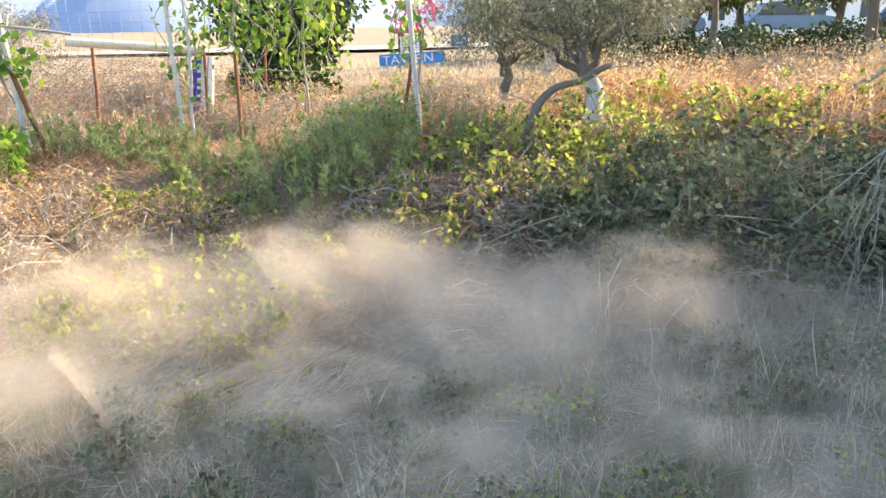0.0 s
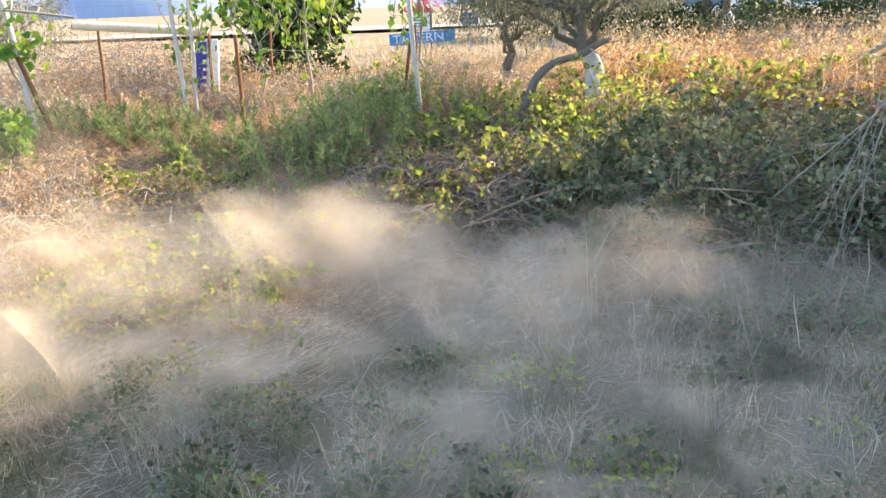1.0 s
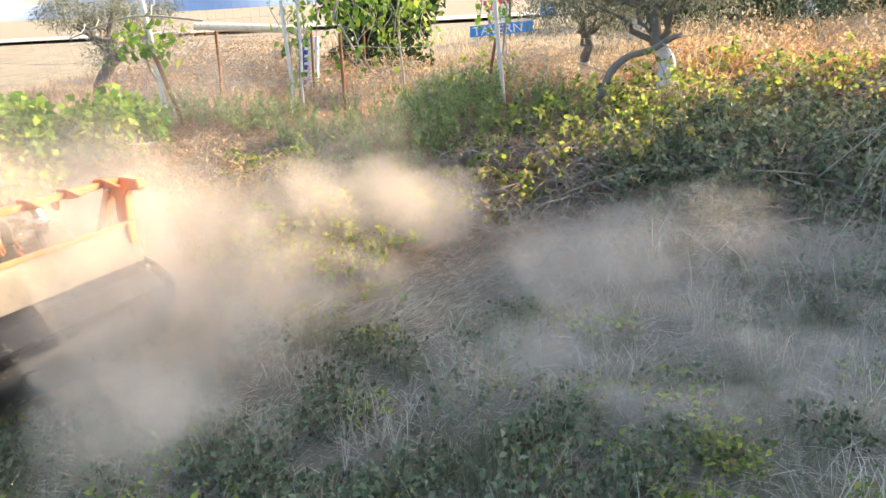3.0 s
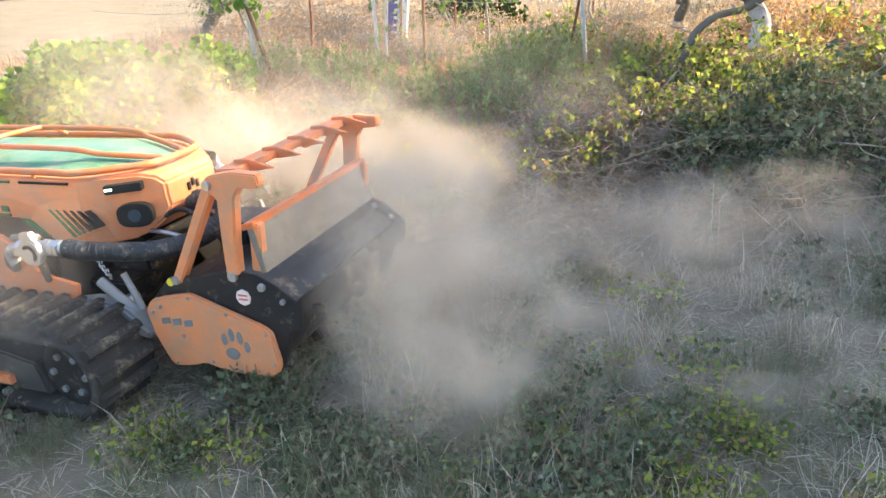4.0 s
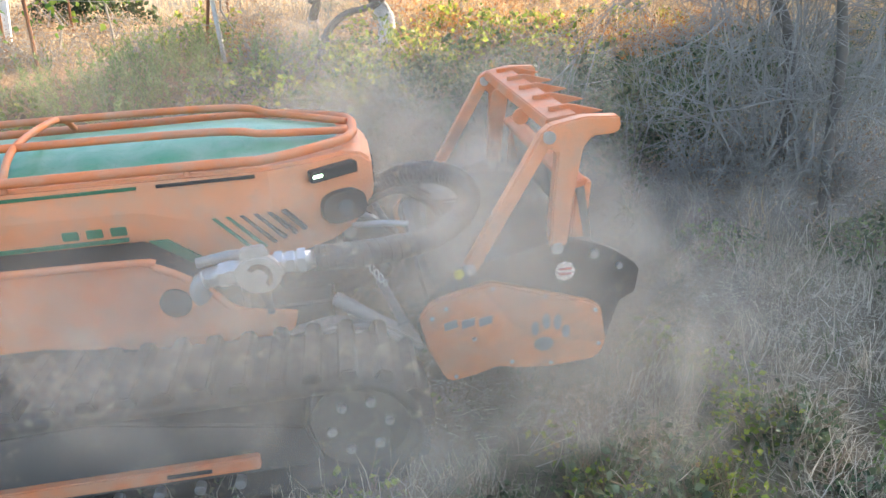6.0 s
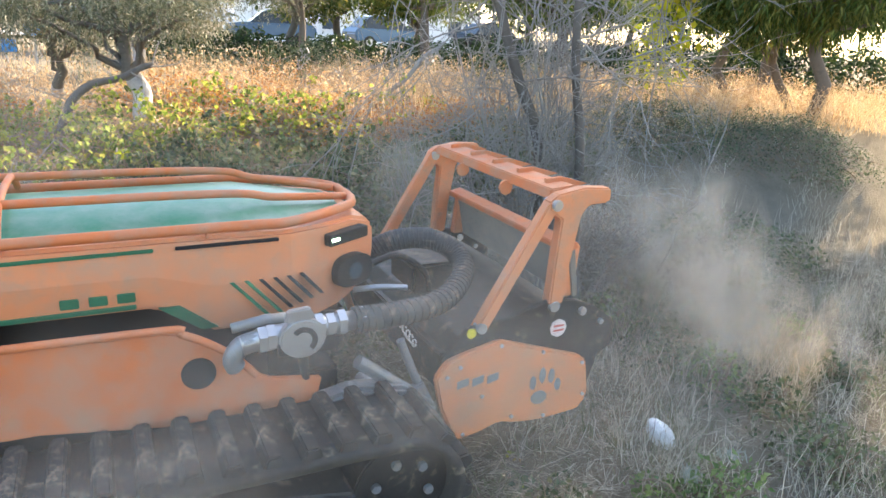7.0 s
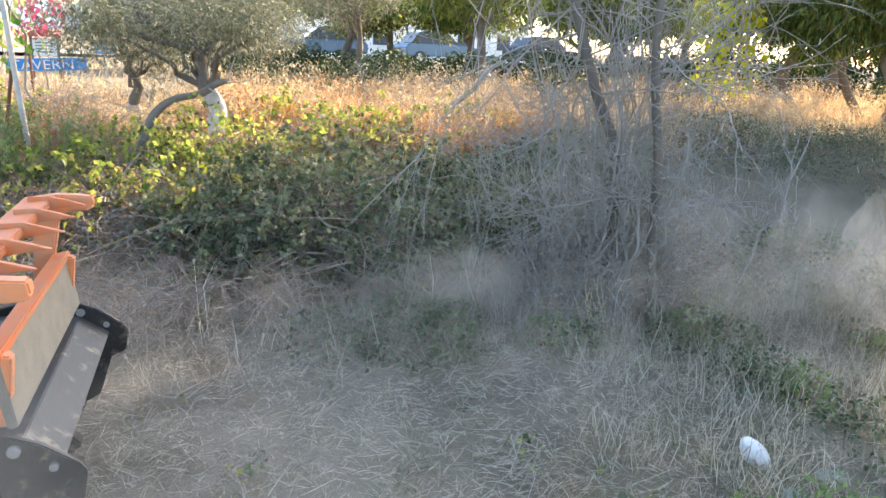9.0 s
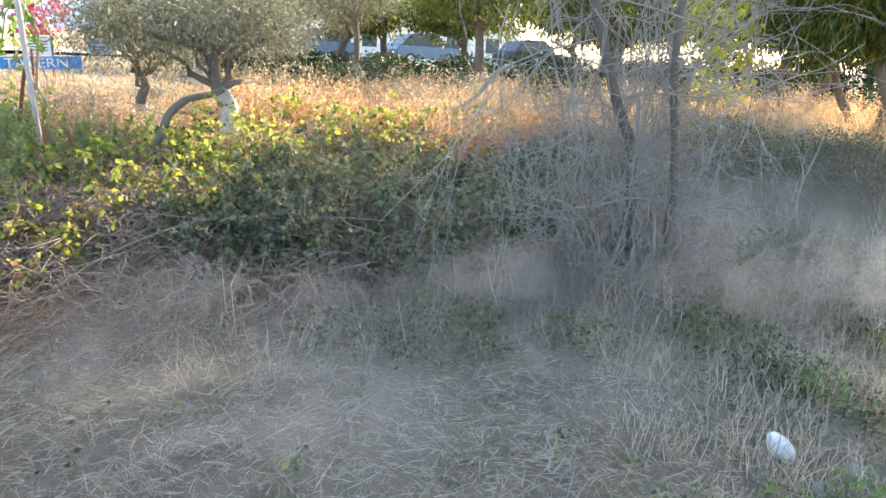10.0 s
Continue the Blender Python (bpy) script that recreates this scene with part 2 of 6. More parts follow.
def tube(points, radii, sides=6):
    """A round tube along points, with a radius at each; closed at both ends by tapering."""
    p = np.asarray(points, float)
    r = np.broadcast_to(np.asarray(radii, float), (len(p),))
    t = unit(np.gradient(p, axis=0))
    ref = np.array([0.13, 0.31, 1.0]) if abs(t[0][2]) < 0.9 else np.array([1.0, 0.2, 0.1])
    u = unit(np.cross(t, ref))
    w = np.cross(t, u)
    a = np.linspace(0, 2 * np.pi, sides, endpoint=False)
    ring = u[:, None] * np.cos(a)[:, None] + w[:, None] * np.sin(a)[:, None]
    v = p[:, None] + ring * r[:, None, None]
    i, j = np.meshgrid(np.arange(len(p) - 1), np.arange(sides), indexing="ij")
    k = (j + 1) % sides
    f = np.stack([i * sides + j, i * sides + k, (i + 1) * sides + k, (i + 1) * sides + j], -1).reshape(-1, 4)
    v = v.reshape(-1, 3)
    return v, f


def joined(parts):
    vs, fs, n = [], [], 0
    for v, f in parts:
        vs.append(v)
        fs.append(f + n)
        n += len(v)
    return np.concatenate(vs), np.concatenate(fs)


def wander(a, b, n=6, amount=0.06, sag=0.0):
    """A crooked line from a to b."""
    a, b = np.asarray(a, float), np.asarray(b, float)
    s = np.linspace(0, 1, n)[:, None]
    p = a + (b - a) * s
    ln = np.linalg.norm(b - a)
    w = rng.normal(0, 1, (n, 3)) * amount * ln
    w[0] = w[-1] = 0
    p += w
    p[:, 2] -= sag * 4 * (s * (1 - s))[:, 0]
    return p


def prism(outline, y0, y1, bevel=0.0):
    """A plate: an outline in x, z pushed from y0 to y1, with its edges rounded."""
    bm = bmesh.new()
    lo = [bm.verts.new((x, y0, z)) for x, z in outline]
    fc = bm.faces.new(lo)
    r = bmesh.ops.extrude_face_region(bm, geom=[fc])
    bmesh.ops.translate(bm, vec=(0, y1 - y0, 0), verts=[g for g in r["geom"] if isinstance(g, bmesh.types.BMVert)])
    bmesh.ops.recalc_face_normals(bm, faces=bm.faces)
    if bevel:
        bmesh.ops.bevel(bm, geom=list(bm.edges), offset=bevel, segments=2, affect="EDGES", clamp_overlap=True)
    return bm


def block(x0, y0, z0, x1, y1, z1, bevel=0.006):
    return prism([(x0, z0), (x1, z0), (x1, z1), (x0, z1)], y0, y1, bevel)


def rod(a, b, r, sides=14):
    bm = bmesh.new()
    a, b = Vector(a), Vector(b)
    m = Matrix.Translation((a + b) / 2) @ (b - a).to_track_quat("Z", "Y").to_matrix().to_4x4()
    bmesh.ops.create_cone(bm, segments=sides, radius1=r, radius2=r, depth=(b - a).length, cap_ends=True, matrix=m)
    return bm


def disc(x, z, r, y0, y1, sides=20, bevel=0.002):
    return prism([(x + r * math.cos(a * 2 * math.pi / sides), z + r * math.sin(a * 2 * math.pi / sides)) for a in range(sides)], y0, y1, bevel)


def tube_bm(points, r, sides=12):
    v, f = tube(points, r, sides)
    bm = bmesh.new()
    vs = [bm.verts.new(q) for q in v]
    for q in f:
        bm.faces.new([vs[int(i)] for i in q])
    n = len(points)
    bm.faces.new(vs[:sides])
    bm.faces.new(vs[(n - 1) * sides:n * sides][::-1])
    bmesh.ops.recalc_face_normals(bm, faces=bm.faces)
    return bm


def smooth_path(points, n=40):
    """Rounded path through points."""
    p = np.asarray(points, float)
    out = []
    for i in range(len(p) - 1):
        p0, p1, p2, p3 = p[max(i - 1, 0)], p[i], p[i + 1], p[min(i + 2, len(p) - 1)]
        for s in np.linspace(0, 1, max(2, n // (len(p) - 1)), endpoint=False):
            out.append(0.5 * (2 * p1 + (p2 - p0) * s + (2 * p0 - 5 * p1 + 4 * p2 - p3) * s ** 2 + (3 * p1 - p0 - 3 * p2 + p3) * s ** 3))
    out.append(p[-1])
    return np.array(out)


# ---- ground ----
def waves(x, y):
    return (np.sin(x * 3.1 + y * 1.7) * np.sin(y * 2.3 - x * 1.1) * 0.5 + np.sin(x * 7.3 + 1.3 * y) * np.sin(y * 6.1 + 0.7 * x) * 0.28 + np.sin(x * 15.1 + y * 4) * np.sin(y * 13.7 - x * 3) * 0.12)


def ground_z(x, y):
    x, y = np.asarray(x, float), np.asarray(y, float)
    base = -0.055 * np.clip(0.8 - x, 0, 3) - 0.02 * np.clip(x - 2, 0, 3)
    s = np.clip((y - 5.0 + 0.25 * np.sin(x * 0.9)) / 2.5, 0, 1)
    s = s * s * (3 - 2 * s)
    far = np.clip((y - 30) / 60, 0, 1)
    return base * (1 - s) + s * (0.60 + 0.02 * np.clip(x, -4, 8)) + waves(x, y) * 0.025 - far * 0.5


def ground():
    xs = np.unique(np.concatenate([-np.geomspace(6, 2500, 24), np.linspace(-6, 8, 150), np.geomspace(8, 2500, 24)]))
    ys = np.unique(np.concatenate([-np.geomspace(1, 800, 16), np.linspace(-1, 12, 150), np.geomspace(12, 3000, 26)]))
    gx, gy = np.meshgrid(xs, ys)
    z = ground_z(gx, gy)
    near = (gx > -6) & (gx < 8) & (gy > -1) & (gy < 9)
    z += near * rng.normal(0, 0.008, z.shape)
    v = np.stack([gx, gy, z], -1).reshape(-1, 3)
    nx = len(xs)
    i, j = np.meshgrid(np.arange(nx - 1), np.arange(len(ys) - 1))
    b = j * nx + i
    f = np.stack([b, b + 1, b + nx + 1, b + nx], -1).reshape(-1, 4)
    ob = new("ground", mesh_of("ground", v, f, M_SOIL, True))
    tagged(ob, "dry grey-brown earth of a rough field", "ground", kind="structure")


ground()


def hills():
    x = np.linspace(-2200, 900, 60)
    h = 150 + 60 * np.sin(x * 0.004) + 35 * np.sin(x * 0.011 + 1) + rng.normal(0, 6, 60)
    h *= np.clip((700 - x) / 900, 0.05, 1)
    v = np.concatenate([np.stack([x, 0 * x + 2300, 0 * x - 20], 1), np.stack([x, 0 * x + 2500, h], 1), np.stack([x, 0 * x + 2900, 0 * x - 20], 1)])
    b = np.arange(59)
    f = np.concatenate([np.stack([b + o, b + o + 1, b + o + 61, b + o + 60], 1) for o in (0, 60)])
    tagged(new("backdrop", mesh_of("backdrop", v, f, M_HILL, True)), "mountain ridge on the horizon with blue haze painted into its colour", "hills", kind="structure")


hills()


# ---- the mulching machine: x forward from the head's sticker, y away from its near side plate, z over the ground ----
HEAD_W = 1.06
MID = HEAD_W / 2
machine = new("tracked_mulcher")
tagged(machine, "dusty orange remote-controlled tracked mulcher driving over the field", "mulcher")


def mp(name, bm, material, label="", parent=None, smooth=False):
    ob = part(name, bm, material, parent or machine, label, smooth)
    if parent is None:
        ob.location.z = -0.5
    return ob


def build_hull():
    # upper hood: side outline swept to a blunt nose that narrows towards the front
    prof = [(-2.7, 0.72), (-1.37, 0.71), (-1.20, 0.612), (-0.80, 0.60), (-0.66, 0.65), (-0.60, 0.80), (-0.66, 0.915), (-1.2, 0.925), (-2.7, 0.935)]

    def half(x):
        return 0.37 if x < -0.98 else 0.37 - 0.20 * ((x + 0.98) / 0.38) ** 1.4
    bm = bmesh.new()
    rows = []
    xs = [-2.7, -1.9, -1.37, -1.2, -1.05, -0.95, -0.85, -0.77, -0.70, -0.64, -0.605]
    for x in xs:
        if x > -0.66:
            lo = 0.65 + (x + 0.66) / 0.06 * 0.10
            hi = 0.915 - (x + 0.66) / 0.06 * 0.06
        else:
            lo = np.interp(x, [-2.7, -1.37, -1.2, -0.8, -0.66], [0.72, 0.71, 0.612, 0.60, 0.65])
            hi = np.interp(x, [-2.7, -1.2, -0.66], [0.935, 0.925, 0.915])
        w = half(x)
        rows.append([bm.verts.new((x, MID + sy * w * k, z)) for sy, k, z in ((-1, 0.97, lo), (-1, 1, lo * 0.5 + hi * 0.5), (-1, 0.98, hi), (1, 0.98, hi), (1, 1, lo * 0.5 + hi * 0.5), (1, 0.97, lo))])
    for a, b in zip(rows, rows[1:]):
        for k in range(6):
            bm.faces.new((a[k], b[k], b[(k + 1) % 6], a[(k + 1) % 6]))
    bm.faces.new(rows[0][::-1])
    bm.faces.new(rows[-1])
    bmesh.ops.recalc_face_normals(bm, faces=bm.faces)
    bmesh.ops.bevel(bm, geom=[e for e in bm.edges if e.calc_face_angle(0) > 0.5], offset=0.012, segments=2, affect="EDGES")
    hull = mp("hood", bm, M_ORANGE, "orange steel hood with a blunt nose")
    for sy in (-1, 1):
        y = MID + sy * 0.362
        ya, yb = (y - 0.012, y + 0.02) if sy < 0 else (y - 0.02, y + 0.012)
        # cooling slits, each one longer than the one before
        for i in range(6):
            x0 = -1.15 + 0.045 * i
            ln = 0.155 - 0.014 * i
            mp("cooling_slit", prism([(x0, 0.772), (x0 + 0.014, 0.772), (x0 + 0.014 + ln * 0.75, 0.772 - ln * 0.85), (x0 + ln * 0.75, 0.772 - ln * 0.85)], ya, yb), M_GREEN_D if i < 2 else M_DARK, "", hull)
        # the maker's lettering as plain bars
        for x0 in (-1.62, -1.545, -1.47):
            mp("lettering_bar", block(x0, ya + 0.004, 0.745, x0 + 0.05, yb, 0.775, 0.002), M_GREEN_D, "", hull)
        # green strip low on the side and dark gap along the top
        mp("trim_strip", prism([(-1.36, 0.715), (-1.30, 0.715), (-1.19, 0.63), (-1.24, 0.63)], ya + 0.002, yb), M_GREEN_D, "", hull)
        mp("trim_strip", block(-2.4, ya + 0.002, 0.722, -1.42, yb, 0.735, 0.002), M_GREEN_D, "", hull)
        mp("vent_gap", block(-1.30, ya + 0.003, 0.892, -0.99, yb, 0.903, 0.002), M_DARK, "", hull)
        mp("vent_gap", block(-2.1, ya + 0.003, 0.892, -1.36, yb, 0.903, 0.002), M_GREEN_D, "", hull)
    # nose faces: round work-lamp hole and slim lamp on both cheeks
    for sy in (-1, 1):
        tilt = Matrix.Translation((-0.80, MID + sy * 0.318, 0)) @ Matrix.Rotation(sy * radians(-24), 4, "Z")

        def cheek(bm):
            bmesh.ops.transform(bm, matrix=tilt, verts=bm.verts)
            return bm
        s0, s1 = (-0.014, 0.03) if sy < 0 else (-0.03, 0.014)
        well = mp("lamp_well", cheek(prism([(0.082 * math.copysign(abs(math.cos(a)) ** 0.7, math.cos(a)) + 0.09, 0.735 + 0.056 * math.copysign(abs(math.sin(a)) ** 0.7, math.sin(a))) for a in np.linspace(0, 2 * math.pi, 22, endpoint=False)], s0, s1, 0.003)), M_DARK, "dark round lamp opening", hull)
        mp("lamp_lens", cheek(disc(0.09, 0.735, 0.03, s0 - 0.004, s0 + 0.01)), M_GLASS, "", well)
        mp("headlamp_slot", cheek(prism([(-0.02, 0.842), (0.15, 0.85), (0.15, 0.888), (-0.02, 0.882)], s0, s1, 0.003)), M_DARK, "", hull)
        mp("led_strip", cheek(prism([(-0.015, 0.860), (0.018, 0.861), (0.018, 0.870), (-0.015, 0.869)], s0 - 0.004, s1, 0.001)), M_LED, "lit white headlamp", hull)
    for dy, dz in ((-0.03, 0.80), (0.0, 0.815), (0.03, 0.80)):
        mp("paw_mark", block(-0.606, MID + dy - 0.010, dz - 0.02, -0.596, MID + dy + 0.010, dz + 0.02, 0.003), M_DARK, "", hull)
    mp("paw_mark", block(-0.606, MID - 0.025, 0.73, -0.596, MID + 0.025, 0.77, 0.004), M_DARK, "", hull)
    # roof panel, slightly domed
    n = 12
    bm = bmesh.new()
    rows = []
    for i in range(n + 1):
        x = -2.7 + 1.98 * i / n
        w = 0.33 if x < -1.0 else 0.33 - 0.20 * ((x + 1.0) / 0.28)
        rows.append([bm.verts.new((x, MID + w * s, 0.93 + 0.065 * (1 - s * s) * min(1, (-0.66 - x) * 2.5))) for s in np.linspace(-1, 1, 9)])
    for a, b in zip(rows, rows[1:]):
        for k in range(8):
            bm.faces.new((a[k], b[k], b[k + 1], a[k + 1]))
    mp("roof_panel", bm, M_GREEN_P, "glossy green roof panel under dust", None, True)
    # tube guard round the roof
    def guard(pts, r=0.017):
        mp("guard_tube", tube_bm(smooth_path(pts, 36), r, 10), M_ORANGE_W, "bent orange guard tube", None, True)
    for s in (-1, 1):
        guard([(-2.7, MID + s * 0.36, 0.955), (-1.2, MID + s * 0.36, 0.95), (-0.95, MID + s * 0.345, 0.945), (-0.72, MID + s * 0.20, 0.945), (-0.665, MID + s * 0.10, 0.945), (-0.66, MID, 0.945)])
        guard([(-2.7, MID + s * 0.20, 1.03), (-1.25, MID + s * 0.20, 1.02), (-0.95, MID + s * 0.16, 0.985), (-0.68, MID + s * 0.07, 0.95)], 0.014)
        for x in (-2.3, -1.75, -1.2):
            mp("guard_stay", rod((x, MID + s * 0.36, 0.92), (x, MID + s * 0.355, 0.965), 0.010), M_ORANGE_W)
    guard([(-1.75, MID - 0.36, 0.952), (-1.75, MID - 0.20, 1.028), (-1.75, MID + 0.20, 1.028), (-1.75, MID + 0.36, 0.952)], 0.012)


def build_chassis():
    for sy in (-1, 1):
        y0 = MID + sy * 0.518
        ya, yb = (y0 - 0.012, y0 + 0.012)
        prof = [(-2.7, 0.46), (-1.70, 0.45), (-1.10, 0.36), (-1.02, 0.355), (-0.92, 0.42), (-0.905, 0.475), (-0.99, 0.49), (-1.06, 0.50), (-1.11, 0.525), (-1.15, 0.575), (-1.19, 0.615), (-1.31, 0.69), (-1.45, 0.715), (-2.7, 0.73)]
        panel = mp("side_panel", prism(prof, ya, yb, 0.004), M_ORANGE_W, "worn orange side panel with a round port")
        o0, o1 = (ya - 0.006, ya + 0.01) if sy < 0 else (yb - 0.01, yb + 0.006)
        mp("round_port", disc(-1.275, 0.56, 0.05, o0, o1), M_DARK, "", panel)
        rim = [(a, b) for a, b in prof[8:14]]
        mp("panel_lip", tube_bm(smooth_path([(a, (o0 if sy < 0 else o1), b) for a, b in rim], 30), 0.012, 8), M_ORANGE_W, "", panel, True)
    mp("chassis_core", block(-2.65, MID - 0.48, 0.20, -1.06, MID + 0.48, 0.60, 0.02), M_DARK, "black gap and chassis under the hood")
    mp("front_crossmember", block(-1.04, MID - 0.36, 0.30, -0.80, MID + 0.36, 0.42, 0.012), M_BLACK)
    mp("engine_front", block(-1.0, MID - 0.25, 0.42, -0.74, MID + 0.25, 0.60, 0.02), M_BLACK)


TRACK = [(-0.74, 0.205, 0.195), (-2.42, 0.215, 0.205)]


def track_point(d):
    """Place and slope on the belt's loop, d metres along it from the front wheel's foot, forwards over the top."""
    (xf, zf, rf), (xr, zr, rr) = TRACK
    legs = [("arc", xf, zf, rf, -90, 90), ("line", (xf, zf + rf), (-1.55, 0.405)), ("line", (-1.55, 0.405), (xr, zr + rr)), ("arc", xr, zr, rr, 90, 270), ("line", (xr, zr - rr), (xf, zf - rf))]
    lens = [abs(l[5] - l[4]) * math.pi / 180 * l[3] if l[0] == "arc" else math.dist(l[1], l[2]) for l in legs]
    d = d % sum(lens)
    for l, n in zip(legs, lens):
        if d <= n:
            s = d / n
            if l[0] == "arc":
                a = radians(l[4] + (l[5] - l[4]) * s)
                return l[1] + l[3] * math.cos(a), l[2] + l[3] * math.sin(a), math.degrees(a) - 90
            (x0, z0), (x1, z1) = l[1], l[2]
            return x0 + (x1 - x0) * s, z0 + (z1 - z0) * s, math.degrees(math.atan2(z1 - z0, x1 - x0)) + 180
        d -= n
    return TRACK[0][0], 0.0, 180


LUGS, WHEELS = [], []


def build_tracks():
    for side, y0, y1 in (("near", -0.33, 0.0), ("far", HEAD_W, HEAD_W + 0.33)):
        # belt: a band round the loop
        bm = bmesh.new()
        rings = []
        for i in range(90):
            x, z, a = track_point(TRACK_TOTAL * i / 90)
            nx, nz = normal_at(i)
            rings.append([bm.verts.new((x - nx * o, y, z - nz * o)) for y, o in ((y0, 0), (y1, 0), (y1, 0.035), (y0, 0.035))])
        for i in range(90):
            a, b = rings[i], rings[(i + 1) % 90]
            for k in range(4):
                bm.faces.new((a[k], a[(k + 1) % 4], b[(k + 1) % 4], b[k]))
        bmesh.ops.recalc_face_normals(bm, faces=bm.faces)
        belt = mp("rubber_track", bm, M_RUBBER, "dusty black rubber crawler track", None, True)
        # lugs share one mesh
        bm = prism([(-0.032, -0.004), (0.032, -0.004), (0.022, 0.034), (-0.018, 0.034)], y0 + 0.006, y1 - 0.006, 0.006)
        for v in bm.verts:
            v.co.x += 0.022 * abs((v.co.y - (y0 + y1) / 2) / (y1 - y0) * 2)
        me = bpy.data.meshes.new("track_lug")
        bm.to_mesh(me)
        bm.free()
        me.materials.append(M_RUBBER)
        for i in range(44):
            ob = piece("track_lug", me, belt)
            LUGS.append((ob, TRACK_TOTAL * i / 44, side))
            ob.matrix_basis = lug_pose(TRACK_TOTAL * i / 44)
        # wheels and frame
        outer = y0 if side == "near" else y1
        s = 1 if side == "near" else -1
        for (x, z, r) in TRACK:
            bm = disc(x, z, r - 0.04, min(outer + s * 0.05, outer + s * 0.24), max(outer + s * 0.05, outer + s * 0.24), 28, 0.006)
            for v in bm.verts:
                v.co.x -= x
                v.co.z -= z
            w = mp("track_wheel", bm, M_BLACK, "black steel track wheel")
            w.location = (x, 0, z - 0.5)
            for k in range(6):
                a = k * math.pi / 3
                part("wheel_bolt", disc(0.09 * math.cos(a), 0.09 * math.sin(a), 0.016, min(outer + s * 0.035, outer + s * 0.05), max(outer + s * 0.035, outer + s * 0.06), 8, 0.002), M_GREY, w)
            WHEELS.append((w, x, z, r))
        ya, yb = sorted((outer + s * 0.02, outer + s * 0.25))
        frame_ = mp("track_frame", prism([(-2.3, 0.10), (-0.86, 0.10), (-0.90, 0.25), (-1.5, 0.36), (-2.2, 0.34)], ya, yb, 0.01), M_FRAME, "dusty dark steel track frame")
        yc, yd = sorted((outer - s * 0.006, outer + s * 0.03))
        mp("track_guard", prism([(-2.3, 0.13), (-1.05, 0.135), (-1.05, 0.18), (-2.3, 0.175)], yc, yd, 0.005), M_ORANGE_W, "orange guard bar along the track", frame_)
        yc, yd = sorted((outer - s * 0.01, outer + s * 0.01))
        mp("lettering_bar", block(-1.32, yc, 0.150, -1.19, yd, 0.163, 0.001), M_BLACK, "", frame_)
        for i in range(7):
            mp("roller_bolt", disc(-1.12 - 0.12 * i, 0.085, 0.018, *sorted((outer - s * 0.004, outer + s * 0.03)), 8, 0.003), M_STEEL, "", frame_)


def measure_loop():
    (xf, zf, rf), (xr, zr, rr) = TRACK
    return math.pi * rf + math.dist((xf, zf + rf), (-1.55, 0.405)) + math.dist((-1.55, 0.405), (xr, zr + rr)) + math.pi * rr + math.dist((xr, zr - rr), (xf, zf - rf))


TRACK_TOTAL = measure_loop()


def normal_at(i, n=90):
    a, b = track_point(TRACK_TOTAL * (i - 0.5) / n), track_point(TRACK_TOTAL * (i + 0.5) / n)
    tx, tz = b[0] - a[0], b[1] - a[1]
    ln = math.hypot(tx, tz) or 1
    return tz / ln, -tx / ln


def lug_pose(d):
    a, b = track_point(d - 0.02), track_point(d + 0.02)
    x, z, _ = track_point(d)
    tx, tz = b[0] - a[0], b[1] - a[1]
    return pose(x, 0, z, 0, math.degrees(math.atan2(-tz, tx)) + 180, 0)


